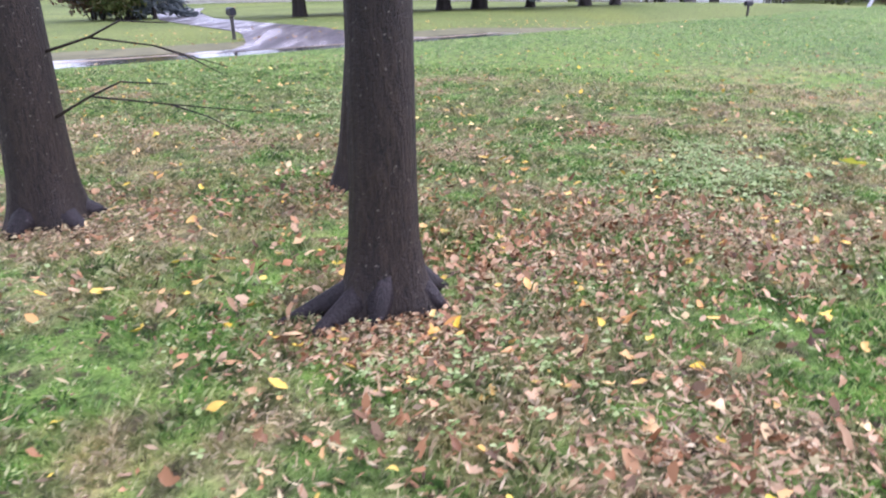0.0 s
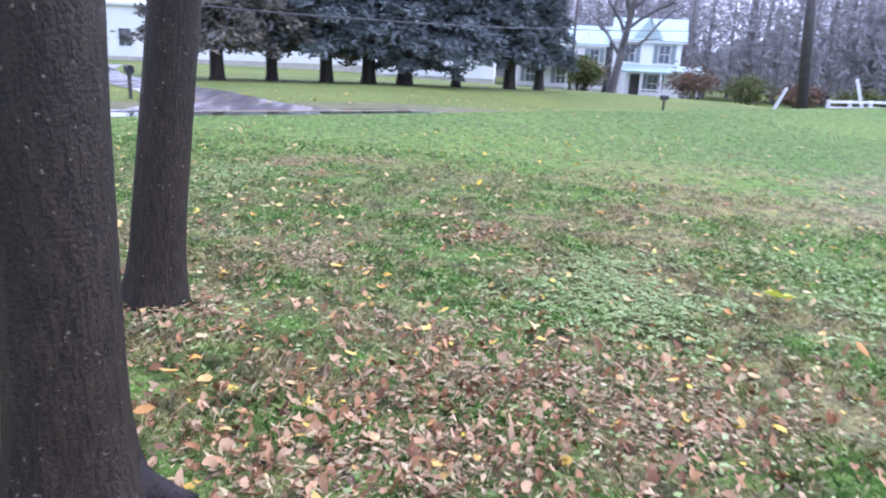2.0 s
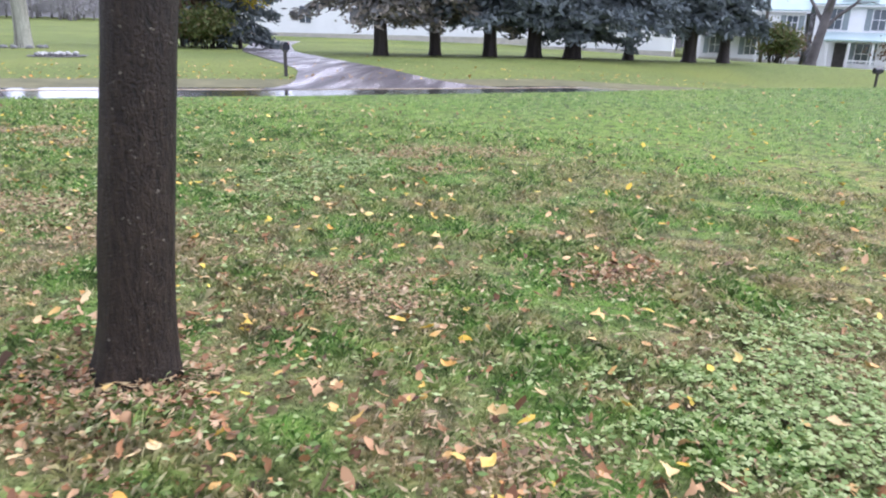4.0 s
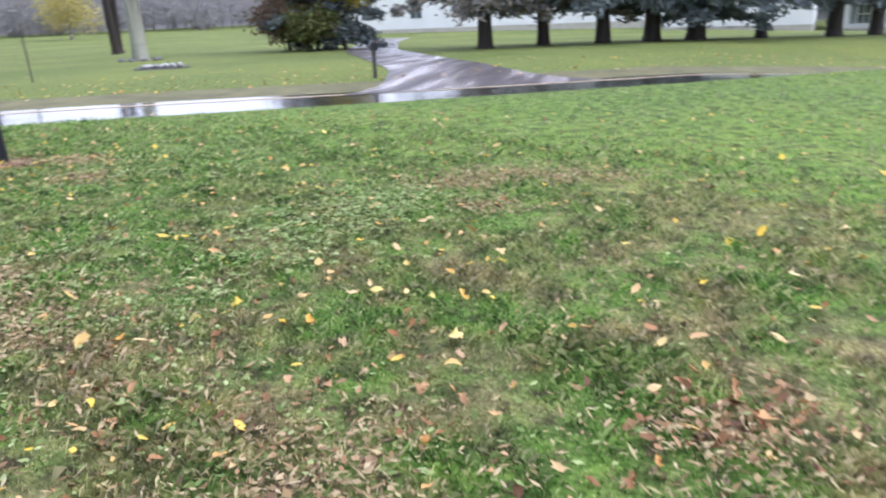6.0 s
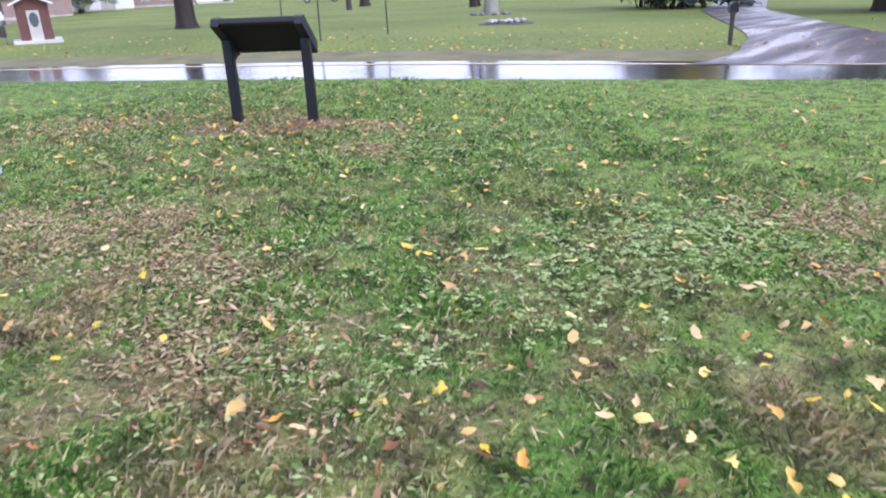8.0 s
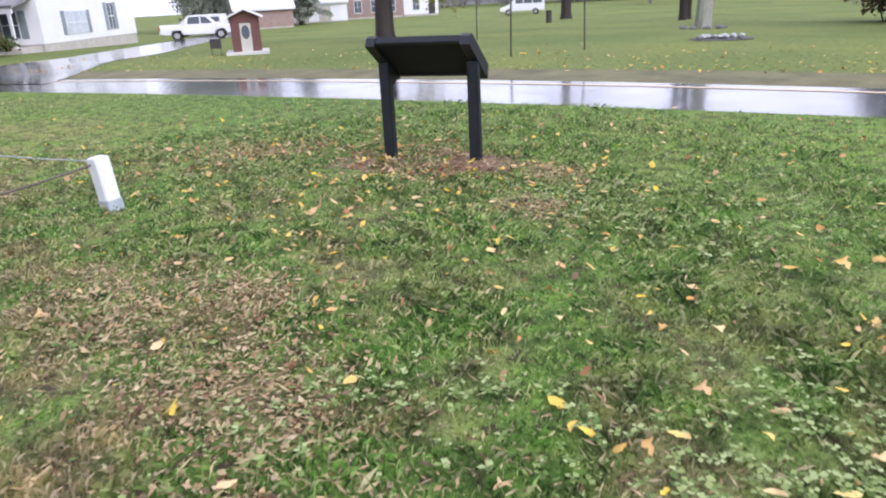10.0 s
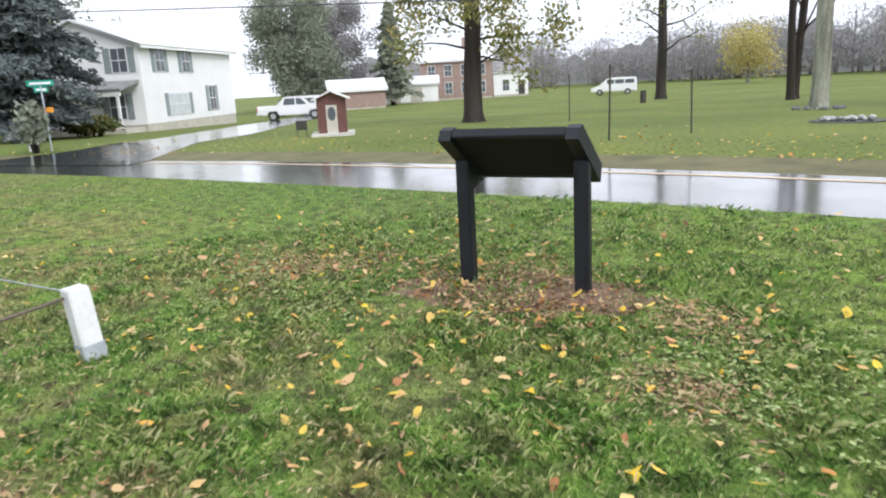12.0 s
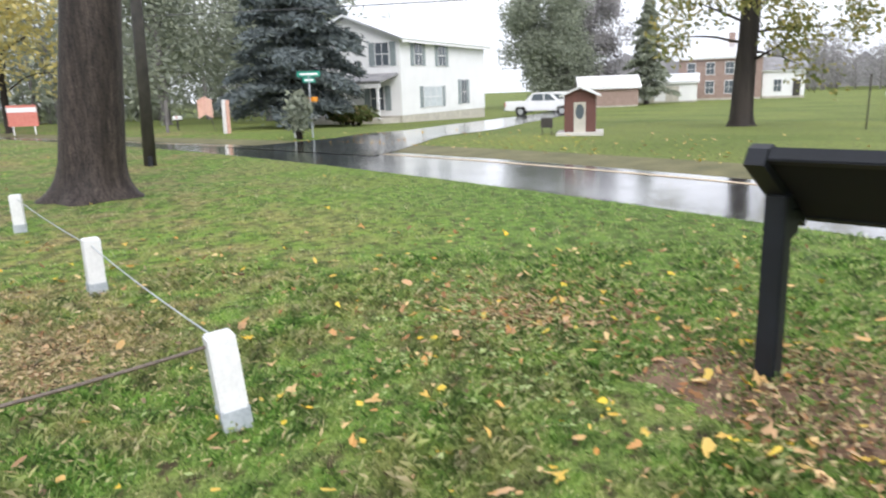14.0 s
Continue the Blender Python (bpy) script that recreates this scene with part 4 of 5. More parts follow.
    stone(-15.7 + du * c - dw * sn, 26.9 + du * sn + dw * c, 0.075 + 0.05 * rng_s.random(), k, "pale grey field stone in an oval bed", M_PALESTONE if k % 3 else M_GREYSTONE)
for k in range(9):
    a = k / 9 * 6.283
    stone(-22.0 + 0.85 * math.cos(a), 33.7 + 0.85 * math.sin(a), 0.15 + 0.05 * rng_s.random(), k + 20, "dark stone at the foot of the pale tree")

# ---- roadside boxes and small signs ----
def mailbox(x, y, yaw, h, label, mat):
    t = group_at("mailbox", pose(x, y, gz(x, y), 0, 0, yaw), label, "mailbox")
    part("post", boxed((-0.045, -0.045, -0.1), (0.045, 0.045, h - 0.15), None, 0.005), M_DARK, t)
    part("arm", boxed((-0.04, -0.28, h - 0.20), (0.04, 0.28, h - 0.15), None, 0.005), M_DARK, t)
    bm = bmesh.new()
    prof = [(-0.09, 0), (0.09, 0), (0.09, 0.12)] + [(0.09 * math.cos(a), 0.12 + 0.09 * math.sin(a)) for a in (0.5, 1.0, 1.57, 2.14, 2.64)] + [(-0.09, 0.12)]
    prism(bm, prof, -0.26, 0.26, Matrix.Translation((0, 0, h - 0.15)))
    bmesh.ops.recalc_face_normals(bm, faces=bm.faces)
    b = part("box", bm, mat, t)
    part("flag", boxed((0.095, -0.1, h - 0.1), (0.105, -0.06, h + 0.08)), M_REDSIGN, b)
    return t


mailbox(-5.85, 22.5, 28, 0.86, "black mailbox on a dark wooden post beside the driveway", M_BLACK)
mailbox(16.4, 38.0, 120, 1.1, "dark mailbox on a stout post across the road", M_BLACK)
mailbox(-46.5, -3.4, 40, 0.75, "white mailbox at the far roadside", M_WHITEPOST)


def street_sign():
    x, y = -32.5, 5.7
    t = group_at("street_sign", pose(x, y, gz(x, y), 0, 0, 80), "green street-name sign on a post with an orange marker", "sign")
    part("post", tube(bmesh.new(), [(0, 0, -0.1), (0, 0, 2.4)], [0.035, 0.035], 8), M_SLEEVE, t)
    b1 = part("name_blade", boxed((-0.46, -0.012, 2.38), (0.46, 0.012, 2.60), None, 0.005), M_GREENSIGN, t)
    part("lettering_bar", boxed((-0.36, -0.018, 2.45), (0.36, 0.018, 2.53)), M_TRIM, b1)
    b2 = part("name_blade", boxed((-0.25, -0.012, 2.16), (0.25, 0.012, 2.36), pose(0, 0, 0, 0, 0, 30), 0.005), M_GREENSIGN, t)
    part("lettering_bar", boxed((-0.18, -0.018, 2.22), (0.18, 0.018, 2.30), pose(0, 0, 0, 0, 0, 30)), M_TRIM, b2)
    part("orange_marker", boxed((-0.30, -0.02, 1.42), (0.30, 0.02, 1.60), None, 0.005), M_ORANGE, t, "orange rectangular marker")
    return t


street_sign()


def roadside_post(x, y, h, w, mat, label, lean=0.0, cap=None, yaw=30):
    t = group_at("roadside_post", pose(x, y, gz(x, y), 0, lean, yaw), label, "post")
    part("post", boxed((-w / 2, -w / 2, -0.1), (w / 2, w / 2, h), None, w * 0.1), mat, t)
    if cap:
        part("cap", boxed((-w * 0.62, -w * 0.62, h), (w * 0.62, w * 0.62, h + w * 0.7), None, w * 0.1), cap, t)
    return t


roadside_post(-33.2, 5.0, 1.0, 0.2, M_WHITEPOST, "white post with a red cap beside the street sign", -3, M_PINK)
roadside_post(-38.9, 0.95, 1.6, 0.22, M_TRIM, "pale post edged in red beside the road", 3, None)
roadside_post(-38.75, 1.12, 1.58, 0.14, M_PINK, "faded red post beside the pale one", 3, None)
roadside_post(-43.0, -3.0, 1.7, 0.14, M_BARK_FAR, "grey leaning post at the roadside", 8)
roadside_post(19.4, 33.4, 2.15, 0.14, M_WHITEPOST, "white leaning guy-wire guard beside the fence", 21, None, -33)
roadside_post(33.5, 45.5, 2.6, 0.2, M_WHITEPOST, "white leaning guy-wire guard behind the fence", -18, None, -33)
fl = group_at("flag", pose(-40.2, 0.2, gz(-40.2, 0.2)), "small faded red and white flag on a slanted staff", "flag")
part("staff", tube(bmesh.new(), [(0, 0, -0.1), (0.0, -0.5, 1.9)], [0.02, 0.015], 6), M_POLE, fl)
fb = bmesh.new()
bmesh.ops.create_grid(fb, x_segments=8, y_segments=6, size=0.5)
for v in fb.verts:
    v.co = Vector((0.06 * math.sin(v.co.x * 9), -0.45 + v.co.x * 0.7, 1.35 + v.co.y * 0.9 - abs(v.co.x) * 0.4))
part("cloth", fb, M_PINK, fl)
rs = group_at("yard_sign", pose(-52.0, -14.6, gz(-52.0, -14.6), 0, 0, 75), "red and white board sign on thin legs by the road", "sign")
part("board", boxed((-1.1, -0.03, 0.55), (1.1, 0.03, 1.9)), M_REDSIGN, rs)
part("white_band", boxed((-1.1, -0.04, 1.45), (1.1, 0.04, 1.75)), M_TRIM, rs)
for s in (-0.8, 0.8):
    part("leg", boxed((s - 0.04, -0.02, -0.6), (s + 0.04, 0.02, 0.55)), M_TRIM, rs)


# ---- little red booth ----
def booth():
    x, y = -26.9, 15.1
    t = group_at("garden_booth", pose(x, y, gz(x, y), 0, 0, -18), "small barn-red wooden booth with a white roof on a slab", "shed")
    part("slab", boxed((-0.85, -0.75, -0.3), (0.85, 0.75, 0.12), None, 0.01), M_CONCRETE, t)
    body = part("wall", boxed((-0.55, -0.5, 0.12), (0.55, 0.5, 1.30)), M_BARN, t)
    gb = bmesh.new()
    prism(gb, [(-0.5, 1.30), (0.5, 1.30), (0, 1.52)], -0.55, 0.55, pose(0, 0, 0, 0, 0, 90))
    bmesh.ops.recalc_face_normals(gb, faces=gb.faces)
    part("gable", gb, M_BARN, t)
    for s in (-1, 1):
        part("roof", boxed((-0.75, -0.02, -0.02), (0.75, 0.72, 0.03), Matrix.Translation((0, 0, 1.56)) @ pose(0, 0, 0, 0, 0, 0 if s > 0 else 180) @ pose(0, 0, 0, -24)), M_TRIM, t)
    d = part("door", boxed((0.553, -0.19, 0.12), (0.58, 0.19, 1.08)), M_FOUND, t, "pale narrow door with an oval window")
    ob = bmesh.new()
    bmesh.ops.create_circle(ob, cap_ends=True, segments=20, radius=1)
    for v in ob.verts:
        v.co = Vector((0.585, v.co.x * 0.14, 0.78 + v.co.y * 0.24))
    part("oval_pane", ob, M_GLASS, d)
    return t


booth()
bs = group_at("yard_sign", pose(-27.1, 14.0, gz(-27.1, 14.0), 0, 0, 60), "small dark yard sign beside the red booth", "sign")
part("board", boxed((-0.2, -0.02, 0.25), (0.2, 0.02, 0.58)), M_DARK, bs)
for s in (-0.2, 0.2):
    part("leg", boxed((s * 0.8 - 0.01, -0.01, -0.1), (s * 0.8 + 0.01, 0.01, 0.25)), M_RUST, bs)


# ---- houses ----
def window(parent, m, w, h, shutters=True, bars=(1, 1), pane=None):
    """A window on a wall in the plane y = 0 of m, facing -y, centred at its foot."""
    win = part("window", boxed((-w / 2 - 0.07, -0.04, -0.07), (w / 2 + 0.07, 0.02, h + 0.09), m), M_TRIM, parent)
    part("pane", boxed((-w / 2, -0.055, 0), (w / 2, -0.042, h), m), pane or M_GLASS, win)
    for i in range(1, bars[0] + 1):
        x = -w / 2 + w * i / (bars[0] + 1)
        part("muntin", boxed((x - 0.02, -0.066, 0), (x + 0.02, -0.056, h), m), M_TRIM, win)
    for i in range(1, bars[1] + 1):
        z = h * i / (bars[1] + 1)
        part("muntin", boxed((-w / 2, -0.07, z - 0.025), (w / 2, -0.057, z + 0.025), m), M_TRIM, win)
    if shutters:
        for s in (-1, 1):
            c = s * (w / 2 + 0.07 + 0.24)
            b = boxed((c - 0.22, -0.05, -0.05), (c + 0.22, 0.01, h + 0.05), m, 0.008)
            part("shutter", b, M_SHUTTER, win)
    return win


def gable_house(name, m, L, D, eave, ridge, wall, roof, label, over=0.35, foundation=0.4, clap=True):
    """Front wall on y = 0 facing -y, x from 0 to L, ridge along x."""
    t = group_at(name, m, label, "house")
    part("foundation", boxed((0.03, 0.03, -1.0), (L - 0.03, D - 0.03, foundation)), M_FOUND, t)
    w = bmesh.new()
    prism(w, [(0, foundation), (-D, foundation), (-D, eave), (-D / 2, ridge), (0, eave)], 0, L, pose(0, 0, 0, 0, 0, -90))
    bmesh.ops.recalc_face_normals(w, faces=w.faces)
    part("wall", w, wall, t)
    run = D / 2 + over
    pitch = math.atan2(ridge - eave, D / 2)
    ln = run / math.cos(pitch)
    for s in (0, 1):
        base = Matrix.Translation((L / 2, D / 2, ridge + 0.03)) @ pose(0, 0, 0, 0, 0, 180 * s) @ pose(0, 0, 0, math.degrees(pitch))
        part("roof", boxed((-L / 2 - over, -ln, 0), (L / 2 + over, 0.02, 0.12), base), roof, t)
        yy = (-over - 0.05, -over + 0.02) if s == 0 else (D + over - 0.02, D + over + 0.05)
        part("gutter", boxed((-over, yy[0], eave - over * math.tan(pitch) - 0.09), (L + over, yy[1], eave - over * math.tan(pitch) + 0.03)), M_TRIM, t)
    return t


HX, HY = -50.5, 9.85
HM = pose(HX, HY, gz(HX, HY) - 0.05, 0, 0, 149.7)
h1 = gable_house("house", HM, 14.3, 8.0, 5.35, 6.9, M_SIDING, M_PALEROOF, "two-storey white clapboard house with grey shutters and porch", 0.4, 0.5)
for s, z, w, h, sh in [(2.5, 3.75, 1.05, 1.4, True), (6.2, 3.75, 1.05, 1.4, True), (4.6, 0.95, 2.9, 1.35, True), (10.0, 1.0, 0.95, 1.75, True)]:
    window(h1, Matrix.Translation((s, 0, z)), w, h, sh, (1, 1) if w < 2 else (2, 1), M_GLASS if w < 2 else M_CURTAIN)
for yy, z, w, h in [(1.3, 3.75, 0.95, 1.4), (5.5, 3.75, 0.95, 1.4), (1.8, 0.9, 0.95, 1.5), (5.8, 0.9, 0.95, 1.5)]:
    window(h1, pose(0, yy, z, 0, 0, -90), w, h)
porch = part("porch_roof", boxed((-2.4, 0.2, 0), (0.0, 8.0, 0.14), Matrix.Translation((0, 0, 3.1)) @ pose(0, 0, 0, 0, -12, 0)), M_SHINGLE, h1)
part("porch_beam", boxed((-2.3, 0.3, 2.30), (-2.12, 7.9, 2.55)), M_TRIM, h1)
part("porch_floor", boxed((-2.3, 0.2, -0.6), (-0.02, 8.0, 0.38)), M_FOUND, h1)
for yy in (0.5, 2.9, 5.3, 7.7):
    part("porch_post", boxed((-2.28, yy - 0.08, 0.38), (-2.12, yy + 0.08, 2.30), None, 0.01), M_TRIM, h1)

# brick house far behind the oak, with a white wing and an outbuilding
bh = gable_house("house", pose(-99.5, 49.0, gz(-99.5, 49.0), 0, 0, 62), 10.4, 9.0, 5.6, 7.6, M_BRICK, M_PALEROOF, "two-storey red-brown brick house behind the oak", 0.3, 0.3, False)
for s in (1.6, 4.0, 6.4, 8.8):
    window(bh, Matrix.Translation((s, 0, 3.4)), 1.0, 1.5, False)
    window(bh, Matrix.Translation((s, 0, 0.9)), 1.0, 1.6, False)
part("chimney", boxed((6.0, 4.0, 7.0), (6.8, 4.9, 8.9)), M_BRICK, bh)
wing = gable_house("house", pose(-95.2, 58.6, gz(-95.2, 58.6), 0, 0, 62), 5.0, 6.0, 3.7, 5.4, M_SIDING, M_SHINGLE, "white clapboard wing beside the brick house", 0.25, 0.3)
window(wing, Matrix.Translation((1.8, 0, 0.9)), 0.9, 1.5, False)
part("door", boxed((3.6, -0.05, 0.3), (4.5, 0.0, 2.3)), M_DARK, wing)
shed = gable_house("outbuilding", pose(-97.0, 38.5, gz(-97, 38.5), 0, 0, 66), 11.0, 4.0, 2.6, 3.5, M_SIDING, M_PALEROOF, "long low white outbuilding with pale arched openings", 0.25, 0.2)
for s in (2.0, 5.0, 8.0):
    part("arch_door", boxed((s - 0.8, -0.04, 0.2), (s + 0.8, 0.0, 2.1)), M_FOUND, shed)
hut = gable_house("outbuilding", pose(-84.0, 31.0, gz(-84, 31), 0, 0, 80), 6.5, 4.0, 2.3, 3.4, M_BRICK, M_TRIM, "low brown shed with a pale roof behind the truck", 0.3, 0.2, False)

# long white building behind the evergreens
wb = gable_house("white_hall", pose(-31.0, 74.0, gz(-31, 74) - 0.1, 0, 0, 12), 34.0, 12.0, 5.4, 8.0, M_SIDING, M_PALEROOF, "long low white hall behind the row of evergreens", 0.4, 0.4)
for s in (4, 9, 14, 19, 24, 29):
    window(wb, Matrix.Translation((s, 0, 1.4)), 1.1, 1.6, False)
gar = gable_house("garage", pose(1.5, 68.0, gz(1.5, 68), 0, 0, -12), 11.0, 7.0, 2.5, 3.9, M_SIDING, M_SHINGLE, "low white garage seen between the evergreen trunks", 0.3, 0.2)
for s in (2.6, 6.2):
    part("garage_door", boxed((s - 1.3, -0.05, 0.2), (s + 1.3, 0.0, 2.2)), M_TRIM, gar)

# farmhouse with a pale teal roof
F = pose(24.4, 69.5, gz(24.4, 69.5) - 0.1, 0, 0, -22)
fh = gable_house("house", F, 6.2, 7.0, 5.7, 7.6, M_SIDING, M_TEAL, "two-storey white farmhouse with pale teal metal roof", 0.4, 0.4)
for s in (1.5, 4.7):
    window(fh, Matrix.Translation((s, 0, 3.6)), 0.95, 1.6)
window(fh, Matrix.Translation((3.9, 0, 0.9)), 0.95, 1.6)
for yy in (2.2, 5.6):
    window(fh, pose(0, yy, 3.6, 0, 0, -90), 0.95, 1.6)
    window(fh, pose(0, yy, 0.9, 0, 0, -90), 0.95, 1.6)
part("porch_roof", boxed((1.0, -2.7, 0), (8.2, 0.0, 0.14), Matrix.Translation((0, 0, 3.25)) @ pose(0, 0, 0, 12)), M_TEAL, fh, "pale teal porch roof")
part("porch_floor", boxed((1.1, -2.5, -0.8), (8.1, 0.0, 0.4)), M_FOUND, fh)
for s in (1.3, 2.9, 4.6, 6.2, 7.9):
    part("porch_post", boxed((s - 0.09, -2.45, 0.4), (s + 0.09, -2.27, 2.75), None, 0.01), M_TRIM, fh)
part("porch_rail", boxed((2.9, -2.40, 1.15), (7.9, -2.34, 1.25)), M_TRIM, fh)
for k in range(20):
    s = 3.1 + k * 0.24
    part("baluster", boxed((s - 0.02, -2.39, 0.4), (s + 0.02, -2.35, 1.15)), M_TRIM, fh)
part("door", boxed((1.8, -0.05, 0.4), (2.7, 0.0, 2.5)), M_DARK, fh)
dormer = bmesh.new()
prism(dormer, [(-1.4, 5.75), (1.4, 5.75), (0, 7.7)], -0.2, 3.0, Matrix.Translation((3.1, 0, 0)))
bmesh.ops.recalc_face_normals(dormer, faces=dormer.faces)
part("dormer", dormer, M_TEAL, fh)
fw = gable_house("house", pose(15.6, 72.6, gz(15.6, 72.6) - 0.1, 0, 0, -22), 8.6, 6.5, 4.6, 6.2, M_SIDING, M_TEAL, "white lower wing of the farmhouse under teal roof", 0.3, 0.4)
for s in (1.6, 4.6, 7.6):
    window(fw, Matrix.Translation((s, 0, 3.0)), 0.8, 1.1)
    window(fw, Matrix.Translation((s, 0, 0.8)), 0.9, 1.4)
part("porch_roof", boxed((0.2, -2.0, 0), (8.0, 0.0, 0.12), Matrix.Translation((0, 0, 2.8)) @ pose(0, 0, 0, 14)), M_SHINGLE, fw)
for s in (0.5, 2.9, 5.3, 7.7):
    part("porch_post", boxed((s - 0.07, -1.9, -0.3), (s + 0.07, -1.76, 2.4)), M_TRIM, fw)

# white rail fence
fence = group_at("rail_fence", pose(25.4, 37.6, gz(25.4, 37.6), 0, 0, 20), "white three-rail board fence beyond the lawn", "fence")
for k in range(8):
    part("post", boxed((k * 1.8 - 0.08, -0.08, -0.3), (k * 1.8 + 0.08, 0.08, 1.15), None, 0.01), M_WHITEPOST, fence)
for z in (0.35, 0.65, 0.98):
    part("rail", boxed((0, -0.11, z), (12.6, -0.083, z + 0.14)), M_WHITEPOST, fence)


# ---- vehicles ----
def wheel(parent, x, y, r):
    w = part("wheel", tube(bmesh.new(), [(x, y - 0.11, r), (x, y + 0.11, r)], [r, r], 20), M_TYRE, parent, "black tyre")
    part("rim", tube(bmesh.new(), [(x, y - 0.125, r), (x, y + 0.125, r)], [r * 0.6, r * 0.6], 14), M_RIM, w, "alloy rim")


def pickup(x, y, yaw):
    t = group_at("pickup_truck", pose(x, y, gz(x, y), 0, 0, yaw), "white double-cab pickup truck parked by the lane", "truck")
    low = [(0.05, 0.45), (0.0, 0.75), (0.1, 1.05), (1.25, 1.15), (3.55, 1.18), (5.45, 1.18), (5.5, 0.5), (4.75, 0.42), (4.55, 0.75), (3.95, 0.75), (3.75, 0.4), (1.45, 0.4), (1.25, 0.75), (0.65, 0.75), (0.45, 0.42)]
    cabp = [(1.2, 1.12), (1.85, 1.75), (2.2, 1.82), (3.35, 1.80), (3.62, 1.15)]
    bm = bmesh.new()
    prism(bm, low, -0.92, 0.92)
    bmesh.ops.recalc_face_normals(bm, faces=bm.faces)
    bmesh.ops.bevel(bm, geom=[e for e in bm.edges if abs(e.verts[0].co.y - e.verts[1].co.y) < 0.01], offset=0.05, segments=2, affect="EDGES")
    part("body", bm, M_CARWHITE, t, smooth=False)
    cb = bmesh.new()
    prism(cb, cabp, -0.78, 0.78)
    bmesh.ops.recalc_face_normals(cb, faces=cb.faces)
    bmesh.ops.bevel(cb, geom=[e for e in cb.edges if abs(e.verts[0].co.y - e.verts[1].co.y) < 0.01], offset=0.05, segments=2, affect="EDGES")
    part("cab", cb, M_CARWHITE, t)
    for poly in ([(1.5, 1.2), (1.95, 1.68), (2.35, 1.72), (2.35, 1.2)], [(2.45, 1.2), (2.45, 1.72), (3.25, 1.70), (3.4, 1.2)]):
        for s in (-1, 1):
            g = bmesh.new()
            prism(g, poly, s * 0.775, s * 0.79)
            bmesh.ops.recalc_face_normals(g, faces=g.faces)
            part("side_window", g, M_GLASS, t)
    part("bumper", boxed((-0.06, -0.85, 0.42), (0.06, 0.85, 0.62), None, 0.02), M_RIM, t)
    part("rear_bumper", boxed((5.46, -0.85, 0.45), (5.58, 0.85, 0.62), None, 0.02), M_RIM, t)
    for s in (-1, 1):
        part("headlight", boxed((0.0, s * 0.72 - 0.14, 0.82), (0.09, s * 0.72 + 0.14, 1.0)), M_GLASS, t)
        part("tail_light", boxed((5.44, s * 0.8 - 0.09, 0.8), (5.52, s * 0.8 + 0.09, 1.1)), M_REDLAMP, t)
        for xx in (0.95, 4.25):
            wheel(t, xx, s * 0.85, 0.37)
    return t


pickup(-59.8, 23.85, -108)


def van(x, y, yaw, label):
    t = group_at("van", pose(x, y, gz(x, y), 0, 0, yaw), label, "van")
    prof = [(0.0, 0.4), (0.0, 0.8), (0.9, 1.1), (1.7, 1.75), (2.0, 1.9), (4.9, 1.9), (5.0, 1.2), (5.0, 0.4)]
    bm = bmesh.new()
    prism(bm, prof, -0.95, 0.95)
    bmesh.ops.recalc_face_normals(bm, faces=bm.faces)
    bmesh.ops.bevel(bm, geom=[e for e in bm.edges if abs(e.verts[0].co.y - e.verts[1].co.y) < 0.01], offset=0.07, segments=2, affect="EDGES")
    part("body", bm, M_CARWHITE, t)
    for a, b in ((1.75, 2.55), (2.65, 3.6), (3.7, 4.7)):
        for s in (-1, 1):
            part("side_window", boxed((a, s * 0.945 - 0.012, 1.25), (b, s * 0.945 + 0.012, 1.68)), M_GLASS, t)
    for s in (-1, 1):
        for xx in (0.95, 4.0):
            wheel(t, xx, s * 0.87, 0.34)
    return t


van(-70.0, 57.5, 52, "white van parked on the far lawn's crest")
van(-72.0, 21.6, 60, "pale car parked behind the pickup truck")


# ---- woods far off ----
def woods(name, line, n, depth, tall, label, seed, mat, per=260, size=0.45, low=0.1):
    """A belt of woods: many thin trunks and twig sprays in one piece."""
    rng = np.random.default_rng(seed)
    c = np.array(line, float)
    seg = np.r_[0, np.cumsum(np.hypot(*np.diff(c, axis=0).T))]
    s = rng.uniform(0, seg[-1], n)
    x = np.interp(s, seg, c[:, 0]) + rng.normal(size=n) * depth * 0.3
    y = np.interp(s, seg, c[:, 1]) + rng.normal(size=n) * depth * 0.5
    z = height(x, y)
    h = tall * rng.uniform(0.65, 1.2, n)
    root = group_at(name, Matrix(), label, "woods", kind="stuff")
    r = 0.10 + 0.012 * h * rng.uniform(0.6, 1.6, n)
    vs, fs = [], []
    ring = np.array([[math.cos(a), math.sin(a)] for a in np.arange(5) * 2 * math.pi / 5])
    base = np.stack([x, y, z - 0.3], -1)
    top = base + np.stack([rng.normal(size=n) * 0.4, rng.normal(size=n) * 0.4, h], -1)
    b = np.concatenate([base[:, None, :2] + ring * r[:, None, None], np.repeat(base[:, None, 2:], 5, 1)], -1)
    t = np.concatenate([top[:, None, :2] + ring * r[:, None, None] * 0.3, np.repeat(top[:, None, 2:], 5, 1)], -1)
    v = np.concatenate([b, t], 1).reshape(-1, 3)
    k = np.arange(n)[:, None, None] * 10
    q = np.array([[i, (i + 1) % 5, 5 + (i + 1) % 5, 5 + i] for i in range(5)])
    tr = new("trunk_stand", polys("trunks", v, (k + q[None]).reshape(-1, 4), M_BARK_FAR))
    tr.parent = root
    w = rng.integers(0, n, n * per)
    u = rng.uniform(low, 1.05, n * per)
    spread = (0.10 + 0.20 * np.sin(np.clip(u, 0, 1) * 2.6)) * h[w]
    c3 = np.stack([x[w] + rng.normal(size=n * per) * spread, y[w] + rng.normal(size=n * per) * spread, z[w] + u * h[w]], -1)
